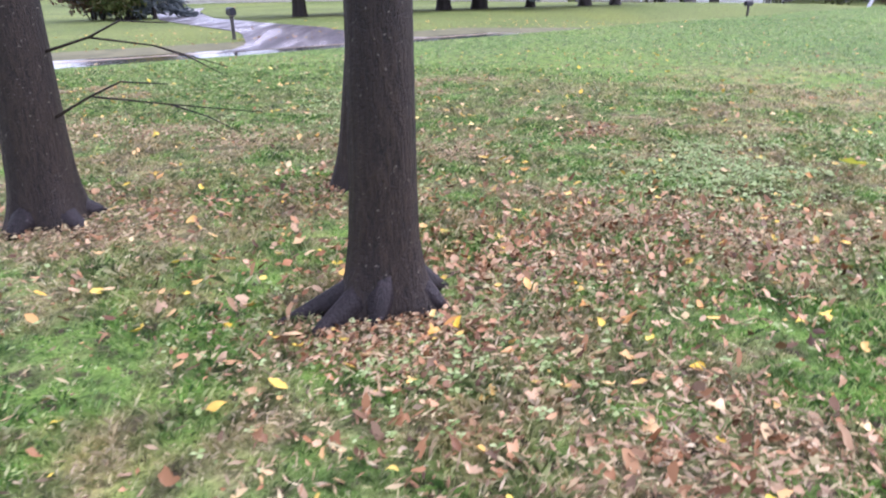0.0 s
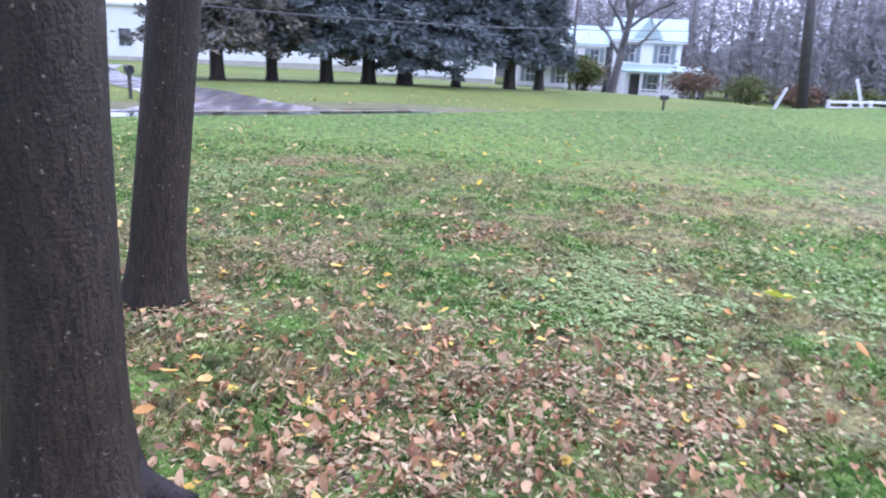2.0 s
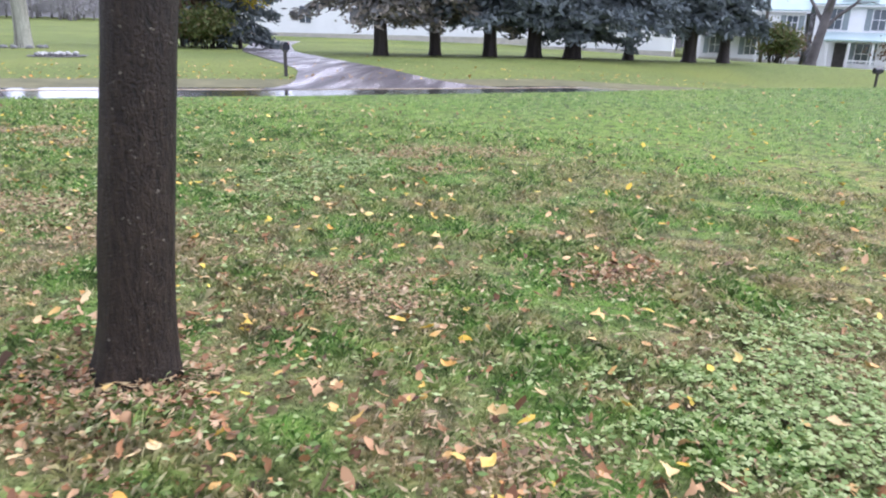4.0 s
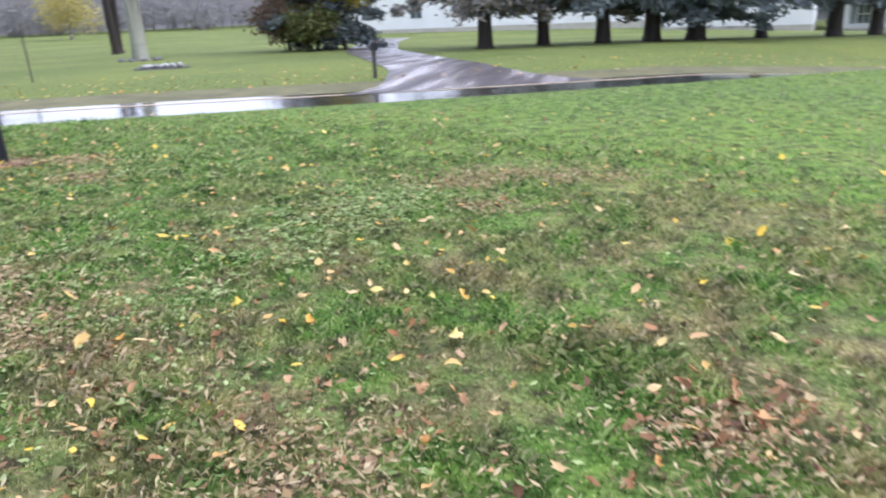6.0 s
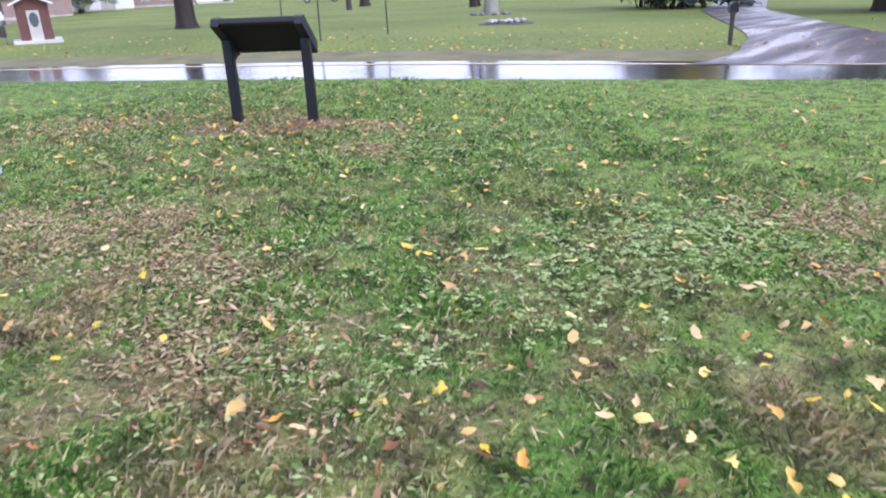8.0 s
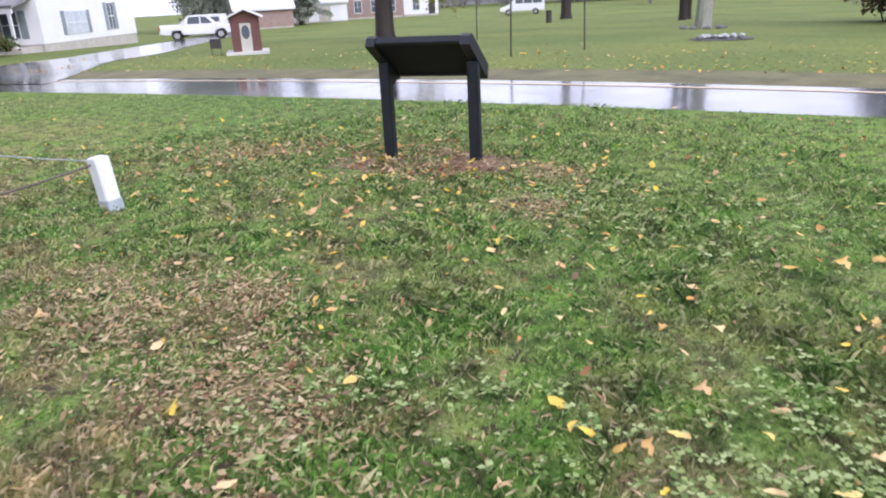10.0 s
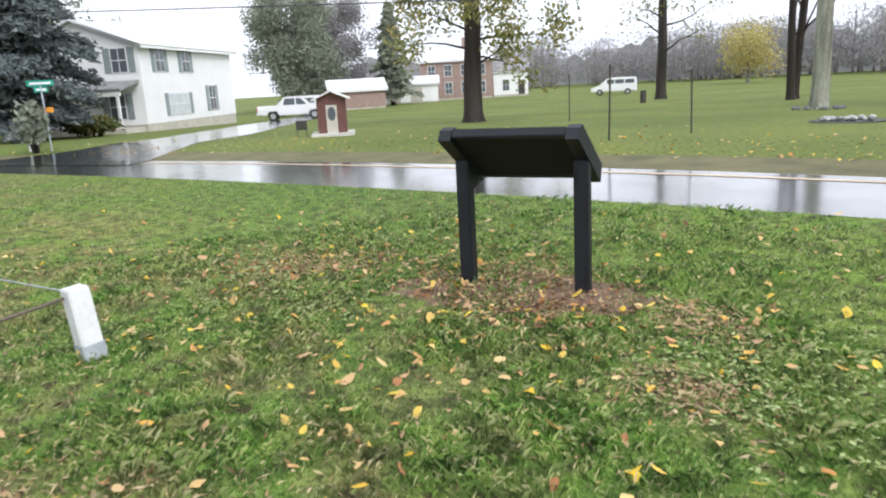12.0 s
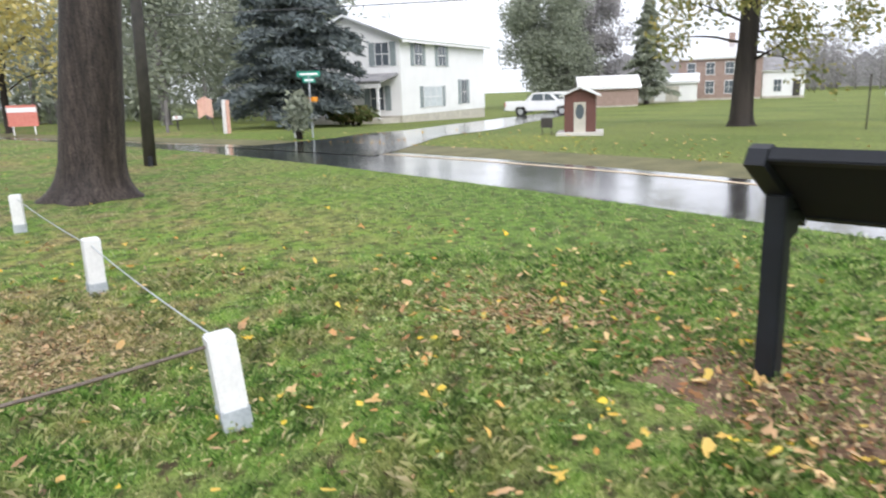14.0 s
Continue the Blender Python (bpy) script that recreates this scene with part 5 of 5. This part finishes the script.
    v, f = card_cloud(rng, c3, size, 0.13, -0.6)
    cr = new("twig_haze", polys("twigs", v, f, mat))
    cr.parent = root
    return root


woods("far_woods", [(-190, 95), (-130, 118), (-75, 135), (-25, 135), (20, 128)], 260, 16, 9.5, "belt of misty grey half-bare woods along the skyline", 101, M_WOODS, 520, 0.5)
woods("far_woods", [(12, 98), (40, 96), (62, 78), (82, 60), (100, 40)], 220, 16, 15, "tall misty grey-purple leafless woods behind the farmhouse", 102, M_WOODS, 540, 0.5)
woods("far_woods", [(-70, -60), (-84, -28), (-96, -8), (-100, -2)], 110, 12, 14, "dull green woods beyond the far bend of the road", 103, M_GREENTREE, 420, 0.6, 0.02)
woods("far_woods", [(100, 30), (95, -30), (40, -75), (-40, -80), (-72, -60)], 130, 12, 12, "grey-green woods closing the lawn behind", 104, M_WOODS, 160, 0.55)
shrub(-98.0, 12.0, 12.0, 2.5, "dark undergrowth at the edge of the woods", M_SHRUB, 91, 4000, 0.25)


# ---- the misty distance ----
# Pale grey-mauve plus weak emission imitates mist; the ridge is no light source.
M_MIST, _n, _l, _b = shader("painted_mist_glow")
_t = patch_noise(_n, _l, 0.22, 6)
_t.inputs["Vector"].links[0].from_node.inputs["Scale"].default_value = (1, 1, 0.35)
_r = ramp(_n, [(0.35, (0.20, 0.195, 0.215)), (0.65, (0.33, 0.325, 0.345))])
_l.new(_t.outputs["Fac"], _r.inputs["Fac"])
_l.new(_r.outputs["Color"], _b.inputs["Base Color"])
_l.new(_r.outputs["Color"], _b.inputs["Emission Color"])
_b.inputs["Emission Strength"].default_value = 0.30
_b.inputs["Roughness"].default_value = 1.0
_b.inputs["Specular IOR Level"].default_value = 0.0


def distance_band(line, tall, seed):
    """A far ridge of woods, mist put into its glowing colour: one uneven standing sheet with thickness."""
    c = np.array(line, float)
    seg = np.r_[0, np.cumsum(np.hypot(*np.diff(c, axis=0).T))]
    s = np.arange(0, seg[-1], 0.9)
    x, y = np.interp(s, seg, c[:, 0]), np.interp(s, seg, c[:, 1])
    r = np.random.default_rng(seed)
    h = np.full(s.shape, tall)
    for k in range(9):
        h += tall * 0.16 / (1 + k * 0.35) * np.sin(s * (0.05 + 0.13 * k) + r.uniform(0, 6.28))
    h += r.normal(size=s.shape) * 0.25
    z = height(x, y)
    n = len(s)
    v = np.concatenate([np.stack([x, y, z - 2], -1), np.stack([x, y, z + h], -1)])
    i = np.arange(n - 1)
    return polys("backdrop", v, np.stack([i, i + 1, i + n + 1, i + n], 1), M_MIST)


tagged(new("backdrop", distance_band([(-230, 60), (-190, 118), (-120, 150), (-60, 168), (0, 165), (40, 140), (75, 112), (110, 70), (130, 20)], 8.5, 3)), "wooded ridge on the skyline in painted grey mist, faintly glowing", "backdrop", kind="structure")

# ---- grass, clover and fallen leaves ----
rng_g = np.random.default_rng(2024)
PATH_LINE = np.array([(0.0, 0.0), (0.9, 2.6), (1.25, 5.0), (0.4, 6.5), (-1.2, 7.8), (-3.3, 8.5), (-6.0, 8.8)])


def path_distance(x, y):
    d = np.full(x.shape, 1e9)
    for a, b in zip(PATH_LINE, PATH_LINE[1:]):
        ab = b - a
        f = np.clip(((x - a[0]) * ab[0] + (y - a[1]) * ab[1]) / (ab @ ab), 0, 1)
        d = np.minimum(d, np.hypot(x - a[0] - f * ab[0], y - a[1] - f * ab[1]))
    return d


def lumpy(x, y, s, seed):
    """Cheap smooth noise, about -1 to 1."""
    r = np.random.default_rng(seed)
    out = np.zeros_like(x)
    for _ in range(7):
        a, p = r.uniform(0, 6.283), r.uniform(0, 6.283)
        k = s * r.uniform(0.6, 1.7)
        out += np.sin((x * math.cos(a) + y * math.sin(a)) * k + p)
    return out / 3.2


TRUNKS = [(-0.27, 3.42, 0.30), (-0.62, 5.5, 0.28), (-2.72, 4.88, 0.3), (-14.65, 3.95, 0.9)]


# worn places in the turf: x, y, half length, half width
WORN = [(-0.3, 3.05, 0.5, 0.3), (0.95, 2.15, 0.6, 0.3), (0.75, 3.7, 0.6, 0.3), (1.3, 4.4, 0.7, 0.3), (1.9, 4.0, 0.5, 0.3), (1.56, 7.05, 0.3, 0.2), (0.17, 6.5, 0.35, 0.35), (0.25, 10.95, 0.8, 0.3),
        (0.98, 5.05, 0.3, 0.2), (-0.7, 5.4, 0.45, 0.35), (-2.4, 4.7, 0.7, 0.4), (-2.9, 7.75, 0.8, 0.45), (-4.2, 7.4, 0.7, 0.4), (-2.0, 7.3, 0.5, 0.3), (-0.5, 10.6, 0.5, 0.3),
        (-3.85, 8.1, 0.5, 0.3), (-7.7, 9.4, 0.45, 0.55), (-4.85, 11.1, 0.35, 0.25), (-4.2, 10.35, 0.35, 0.25), (-7.3, 6.5, 0.6, 0.5), (-6.2, 10.6, 0.75, 0.45), (-0.05, 9.9, 0.35, 0.2)]


def bare(x, y):
    """How worn the turf is, 0 to 1, with ragged outlines."""
    q = np.zeros_like(x)
    for wx_, wy_, wa, wb_ in WORN:
        q = np.maximum(q, np.exp(-((x - wx_) / wa) ** 2 - ((y - wy_) / wb_) ** 2))
    return np.clip(q * (1.1 + 0.5 * lumpy(x, y, 9.0, 33)), 0, 1)


def blades(n, x0, x1, y0, y1, tall, wide, keep, seed):
    r = np.random.default_rng(seed)
    x, y = r.uniform(x0, x1, n), r.uniform(y0, y1, n)
    ok = keep(x, y, r.random(n)) & (across(x, y) < 0.42) & (r.random(n) > 0.72 * bare(x, y))
    for tx, ty, tr in TRUNKS:
        ok &= np.hypot(x - tx, y - ty) > tr
    x, y = x[ok], y[ok]
    n = len(x)
    clump = 0.75 + 0.45 * lumpy(x, y, 5.0, seed + 1) + 0.25 * lumpy(x, y, 17.0, seed + 2)
    h = tall * np.clip(clump, 0.35, 1.3) * r.uniform(0.55, 1.35, n)
    a = r.uniform(0, 6.283, n)
    lean = r.uniform(0.25, 1.25, n) * h
    b = a + r.normal(size=n) * 0.5
    z = height(x, y)
    w = wide * r.uniform(0.6, 1.4, n)
    sx, sy = -np.sin(b) * w, np.cos(b) * w
    dx, dy = np.cos(a) * lean, np.sin(a) * lean
    p0 = np.stack([x - sx, y - sy, z - 0.005], -1)
    p1 = np.stack([x + sx, y + sy, z - 0.005], -1)
    p2 = np.stack([x + sx * 0.8 + dx * 0.4, y + sy * 0.8 + dy * 0.4, z + h * 0.65], -1)
    p3 = np.stack([x + dx, y + dy, z + h * r.uniform(0.6, 1.0, n)], -1)
    v = np.stack([p0, p1, p2, p3], 1).reshape(-1, 3)
    return v, np.arange(4 * n).reshape(-1, 4)


NEAR_BLADES = [
    (900000, -9.5, 6.5, -2.5, 14.5, 0.048, 0.0016, lambda x, y, u: (u < np.clip(1.35 - path_distance(x, y) / 4.2, 0.12, 1)) & (path_distance(x, y) < 5.5), 1),
    (45000, -9.5, 6.5, 0.6, 14.5, 0.070, 0.0015, lambda x, y, u: (lumpy(x, y, 7.0, 91) > 0.75) & (path_distance(x, y) < 5), 4)]
FAR_BLADES = [
    (430000, -16, 12, -7, 22, 0.042, 0.0044, lambda x, y, u: path_distance(x, y) > 3.0, 2),
    (170000, -32, 26, -12, 32, 0.042, 0.009, lambda x, y, u: path_distance(x, y) > 8.0, 3)]
for sets, corners in ((NEAR_BLADES, [0, 1, 2, 3]), (FAR_BLADES, [0, 1, 3])):
    turf = np.concatenate([blades(*args)[0] for args in sets]).reshape(-1, 4, 3)[:, corners]
    grass = new("grass", polys("grass", turf.reshape(-1, 3), np.arange(turf.shape[0] * len(corners)).reshape(-1, len(corners)), M_GRASS))
    tagged(grass, "short wet lawn grass, green with dry straw blades", "grass", kind="stuff")


def dryness(x, y):
    """1 on the worn ground by the trees, little towards the road."""
    return np.clip((9.0 - (0.87 * y - 0.2 * x)) / 3.2, 0.14, 1)


def clover(n, cx, cy, rx, ry, seed):
    """Low three-leaved clover, each leaflet a small bent kite."""
    r = np.random.default_rng(seed)
    a, q = r.uniform(0, 6.283, n), np.sqrt(r.random(n)) * (1 + 0.25 * r.normal(size=n))
    x, y = cx + rx * q * np.cos(a), cy + ry * q * np.sin(a)
    ok = r.random(n) < np.clip(0.5 + 0.55 * lumpy(x, y, 3.0, 55) + 0.35 * lumpy(x, y, 9.0, 56), 0.04, 1)
    x, y = x[ok], y[ok]
    n = len(x)
    z = height(x, y) + r.uniform(0.025, 0.055, n)
    s = r.uniform(0.006, 0.020, n)
    a0 = r.uniform(0, 6.283, n)
    vs = []
    for k in range(3):
        b = a0 + k * 2.094
        ca, sa = np.cos(b), np.sin(b)
        t = r.normal(size=n) * 0.25
        root = np.stack([x, y, z], -1)
        tip = root + np.stack([ca * s * 1.7, sa * s * 1.7, t * s], -1)
        mid = root + np.stack([ca * s, sa * s, t * s * 0.5 + 0.15 * s], -1)
        side = np.stack([-sa * s * 0.75, ca * s * 0.75, 0.12 * s], -1)
        vs.append(np.stack([root, mid + side, tip, mid - side], 1))
    v = np.concatenate(vs, 1).reshape(-1, 3)
    return v, np.arange(len(v)).reshape(-1, 4)


cv, cf, ci = [], [], 0
for args in [(5000, 2.7, 5.7, 1.4, 0.9, 11), (2600, 3.6, 5.4, 1.5, 1.2, 12), (2200, -1.0, 9.6, 1.0, 1.1, 13), (1200, -1.9, 8.0, 0.9, 0.7, 14), (1100, -3.6, 11.0, 1.2, 0.9, 15), (260, 0.1, 2.7, 1.0, 0.5, 16), (900, -7.4, 9.0, 1.2, 0.7, 17)]:
    v, f = clover(*args)
    cv.append(v)
    cf.append(f + ci)
    ci += len(v)
tagged(new("clover", polys("clover", np.concatenate(cv), np.concatenate(cf), M_CLOVER)), "low pale green clover spreading through the lawn", "clover", kind="stuff")


def weeds(n, seed):
    """Single broad weed leaves scattered through the turf."""
    r = np.random.default_rng(seed)
    x, y = r.uniform(-10, 6, n), r.uniform(0.5, 14.5, n)
    ok = (r.random(n) < dryness(x, y) * np.clip(0.35 + 0.8 * lumpy(x, y, 2.2, 71), 0.02, 1)) & (path_distance(x, y) < 6) & (across(x, y) < -0.2)
    x, y = x[ok], y[ok]
    c = np.stack([x, y, height(x, y) + r.uniform(0.02, 0.05, len(x))], -1)
    flat = np.stack([r.normal(size=len(x)), r.normal(size=len(x)), r.normal(size=len(x)) * 0.15], -1)
    d = flat / np.linalg.norm(flat, axis=1)[:, None]
    e = np.stack([-d[:, 1], d[:, 0], r.normal(size=len(x)) * 0.25], -1)
    s = r.uniform(0.010, 0.026, (len(x), 1))
    v = np.stack([c - d * s, c + e * s * 0.55, c + d * s, c - e * s * 0.55], 1).reshape(-1, 3)
    return v, np.arange(len(v)).reshape(-1, 4)


wv, wf = weeds(36000, 21)
tagged(new("weed_leaves", polys("weed_leaves", wv, wf, M_CLOVER)), "small pale broad-leaved weeds in the turf", "weeds", kind="stuff")


def debris(n, seed):
    """Short bits of dead grass and leaf crumbs lying in the turf."""
    r = np.random.default_rng(seed)
    x, y = r.uniform(-10, 6, n), r.uniform(0.5, 14.5, n)
    ok = (r.random(n) < dryness(x, y) * np.clip(0.36 + 0.9 * lumpy(x, y, 1.7, 81) + 0.3 * lumpy(x, y, 6.0, 82), 0.03, 1) * 0.6 + bare(x, y)) & (path_distance(x, y) < 6) & (across(x, y) < -0.2)
    x, y = x[ok], y[ok]
    m = len(x)
    c = np.stack([x, y, height(x, y) + r.uniform(0.012, 0.045, m)], -1)
    a = r.uniform(0, 6.283, m)
    d = np.stack([np.cos(a), np.sin(a), r.normal(size=m) * 0.3], -1)
    e = np.stack([-d[:, 1], d[:, 0], r.normal(size=m) * 0.3], -1)
    s = r.uniform(0.010, 0.038, (m, 1))
    w = s * r.uniform(0.07, 0.28, (m, 1))
    v = np.stack([c - d * s, c + e * w, c + d * s, c - e * w], 1).reshape(-1, 3)
    return v, np.arange(len(v)).reshape(-1, 4)


dv, df = debris(200000, 22)
tagged(new("turf_litter", polys("turf_litter", dv, df, M_DEBRIS)), "dead grass bits and leaf crumbs among the blades", "litter", kind="stuff")


def crumbs(per, seed):
    """Broken leaf and dead-grass scraps heaped in the worn places."""
    r = np.random.default_rng(seed)
    px, py = [], []
    for wx_, wy_, wa, wb_ in WORN:
        k = int(per * (0.25 + wa * wb_ / 0.18))
        px.append(wx_ + r.normal(size=k) * wa * 0.75)
        py.append(wy_ + r.normal(size=k) * wb_ * 0.75)
    x, y = np.concatenate(px), np.concatenate(py)
    ok = r.random(len(x)) < 0.25 + 0.75 * bare(x, y)
    x, y = x[ok], y[ok]
    m = len(x)
    c = np.stack([x, y, height(x, y) + r.uniform(0.012, 0.05, m)], -1)
    d = r.normal(size=(m, 3)) * np.array([1, 1, 0.4])
    d /= np.linalg.norm(d, axis=1)[:, None]
    e = np.cross(d, np.array([0, 0, 1.0]) + r.normal(size=(m, 3)) * 0.4)
    s = r.uniform(0.006, 0.026, (m, 1))
    w = s * r.uniform(0.15, 0.6, (m, 1))
    v = np.stack([c - d * s, c + e * w, c + d * s * r.uniform(0.5, 1.1, (m, 1)), c - e * w * 0.7], 1).reshape(-1, 3)
    return v, np.arange(len(v)).reshape(-1, 4)


kv, kf = crumbs(1700, 23)
tagged(new("leaf_crumbs", polys("leaf_crumbs", kv, kf, M_DEBRIS)), "broken tan and brown leaf scraps on worn turf", "litter", kind="stuff")


def leaf_shape(curl, fold, narrow, ragged=0.0, seed=0):
    """One fallen leaf, 1 long: an uneven pointed oval folded at the midrib, torn and curled by age."""
    r = np.random.default_rng(seed)
    ts = np.array([0.0, 0.16, 0.34, 0.52, 0.70, 0.87, 1.0])
    ws = np.array([0.02, 0.15, 0.24, 0.26, 0.20, 0.10, 0.0]) * narrow
    bow = 0.12 * r.normal() * np.sin(ts * math.pi)
    sag = curl * (ts - 0.5) ** 2 * 4
    mid = np.stack([ts - 0.5, bow, sag], 1)
    sides = []
    for sign in (1, -1):
        w = ws[1:-1] * (1 + ragged * r.normal(size=5))
        sides.append(np.stack([ts[1:-1] - 0.5 + 0.05 * ragged * r.normal(size=5), bow[1:-1] + sign * w, sag[1:-1] + fold * w * r.uniform(0.4, 1.6) + 0.25 * ragged * w * r.normal(size=5)], 1))
    verts = np.concatenate([mid] + sides)
    tris = []
    for off, flip in ((7, False), (12, True)):
        for k in range(6):
            if k == 0:
                new_tris = [(0, 1, off)]
            elif k == 5:
                new_tris = [(5, 6, off + 4)]
            else:
                new_tris = [(k, k + 1, off + k), (k, off + k, off + k - 1)]
            tris += [(t[1], t[0], t[2]) if flip else t for t in new_tris]
    return verts, np.array(tris)


SHAPES = [leaf_shape(0.08, 0.2, 0.95, 0.1, 1), leaf_shape(0.03, 0.0, 1.15, 0.15, 2), leaf_shape(-0.06, 0.3, 0.85, 0.1, 3), leaf_shape(0.14, 0.5, 1.0, 0.3, 4), leaf_shape(-0.12, -0.3, 1.25, 0.35, 5),
          leaf_shape(0.25, 0.6, 0.75, 0.35, 6), leaf_shape(0.0, 0.1, 1.45, 0.4, 7), leaf_shape(0.2, 0.9, 0.9, 0.3, 8), leaf_shape(-0.2, 0.4, 1.2, 0.45, 9)]


def scatter(n, where, size, seed, tilt, lift):
    r = np.random.default_rng(seed)
    x, y = where(r, n)
    ok = across(x, y) < -0.1 if where is not far_bank else x < 99
    if where is lawn_area:
        ok &= r.random(n) < dryness(x, y) * 0.6 + 0.42
    for tx, ty, tr in TRUNKS:
        ok &= np.hypot(x - tx, y - ty) > tr * 0.75
    x, y = x[ok], y[ok]
    n = len(x)
    yaw, s = r.uniform(0, 6.283, n), size * (0.3 + 1.1 * r.random(n) ** 1.4)
    tx_, ty_ = r.normal(size=n) * tilt, r.normal(size=n) * tilt
    z = height(x, y) + lift * r.uniform(0.5, 1.3, n)
    vs, fs, base = [], [], 0
    kind = r.integers(0, len(SHAPES), n)
    for k, (sv, sf) in enumerate(SHAPES):
        m = kind == k
        c, sn = np.cos(yaw[m])[:, None], np.sin(yaw[m])[:, None]
        lx, ly, lz = sv[:, 0][None], sv[:, 1][None], sv[:, 2][None]
        px, py = lx * c - ly * sn, lx * sn + ly * c
        pz = lz + px * tx_[m][:, None] + py * ty_[m][:, None]
        ss = s[m][:, None]
        v = np.stack([x[m][:, None] + px * ss, y[m][:, None] + py * ss, z[m][:, None] + pz * ss], -1)
        cnt = v.shape[0]
        f = (np.arange(cnt)[:, None, None] * len(sv) + sf[None]).reshape(-1, 3) + base
        vs.append(v.reshape(-1, 3))
        fs.append(f)
        base += cnt * len(sv)
    return np.concatenate(vs), np.concatenate(fs)


def lawn_area(r, n):
    return r.uniform(-11, 7, n), r.uniform(0.3, 15, n)


def clustered(cx, cy, sx, sy):
    def where(r, n):
        return cx + r.normal(size=n) * sx, cy + r.normal(size=n) * sy
    return where


def far_bank(r, n):
    x = r.uniform(-34, 10, n)
    return x, at_road(x, 6.4 + r.exponential(2.2, n))


def wide_area(r, n):
    return r.uniform(-28, 22, n), r.uniform(-8, 30, n)


def leaf_sets(name, sets, mat, label):
    vs, fs, b = [], [], 0
    for args in sets:
        v, f = scatter(*args)
        vs.append(v)
        fs.append(f + b)
        b += len(v)
    return tagged(new(name, polys(name, np.concatenate(vs), np.concatenate(fs), mat)), label, "leaves", kind="stuff")


pale = leaf_sets("fallen_leaves", [
    (2700, lawn_area, 0.066, 301, 0.35, 0.04), (260, clustered(0.2, 4.2, 1.6, 1.2), 0.066, 302, 0.35, 0.04), (480, clustered(-6.3, 9.7, 1.5, 1.1), 0.070, 303, 0.3, 0.035),
    (120, clustered(1.4, 3.6, 1.4, 1.0), 0.07, 304, 0.35, 0.04), (900, wide_area, 0.085, 305, 0.2, 0.04), (900, far_bank, 0.10, 306, 0.3, 0.03)], M_LEAF_PALE, "fallen yellow and tan leaves strewn over the lawn")
brown = leaf_sets("leaf_litter", [
    (4200, lawn_area, 0.050, 311, 0.5, 0.03), (1300, clustered(0.1, 3.7, 0.9, 0.6), 0.054, 312, 0.6, 0.035), (1400, clustered(1.3, 4.2, 1.0, 0.5), 0.052, 313, 0.6, 0.035), (160, clustered(1.6, 7.2, 0.22, 0.18), 0.06, 331, 0.5, 0.035),
    (800, clustered(-0.7, 5.4, 0.5, 0.4), 0.056, 314, 0.35, 0.03), (600, clustered(-2.3, 5.0, 0.7, 0.4), 0.056, 315, 0.35, 0.03), (700, clustered(0.9, 2.2, 0.8, 0.4), 0.058, 316, 0.6, 0.032),
    (700, clustered(-6.1, 10.5, 0.65, 0.38), 0.05, 317, 0.35, 0.028), (500, clustered(-0.3, 3.05, 0.35, 0.2), 0.045, 330, 0.35, 0.03), (380, clustered(-7.8, 9.4, 0.5, 0.5), 0.055, 318, 0.35, 0.028), (180, clustered(-0.4, 7.0, 0.8, 0.5), 0.06, 319, 0.35, 0.028)], M_LEAF_BROWN, "dull brown leaf litter pressed into the grass")

# the leaves that lie nearest the path, each by itself
M_LEAF_ONE, _n, _l, _b = shader("fallen_leaf")
_o = _n.new("ShaderNodeObjectInfo")
_r = ramp(_n, [(i / 7, c) for i, c in enumerate([(0.72, 0.48, 0.03), (0.60, 0.38, 0.15), (0.74, 0.54, 0.05), (0.52, 0.27, 0.10), (0.70, 0.54, 0.27), (0.62, 0.32, 0.04), (0.64, 0.45, 0.22), (0.74, 0.58, 0.12)])])
_l.new(_o.outputs["Random"], _r.inputs["Fac"])
_l.new(_r.outputs["Color"], _b.inputs["Base Color"])
_b.inputs["Roughness"].default_value = 0.45
single = [polys("leaf", sv, sf, M_LEAF_ONE) for sv, sf in SHAPES]
r1 = np.random.default_rng(909)
made = 0
while made < 300:
    f = r1.random() * (len(PATH_LINE) - 1.001)
    k = int(f)
    p = PATH_LINE[k] + (PATH_LINE[k + 1] - PATH_LINE[k]) * (f - k)
    x, y = p[0] + r1.normal() * 1.8, p[1] + 1.6 + r1.normal() * 1.5
    if any(math.hypot(x - a, y - b) < c for a, b, c in TRUNKS):
        continue
    lf = new("leaf", single[made % len(single)])
    lf.parent = pale
    s = 0.074 * r1.uniform(0.6, 1.3)
    lf.matrix_basis = pose(x, y, gz(x, y) + 0.045, r1.normal() * 12, r1.normal() * 12, r1.uniform(0, 360)) @ Matrix.Diagonal((s, s, s, 1))
    made += 1
big = new("large_leaf", polys("large_leaf", *leaf_shape(0.10, 0.2, 1.5, 0.3, 12), M_LEAF_GREEN))
big.matrix_basis = pose(3.24, 5.5, 0.07, 14, -8, 165) @ Matrix.Diagonal((0.24, 0.24, 0.24, 1))
tagged(big, "large yellow-green fallen leaf lying on clover", "leaf")
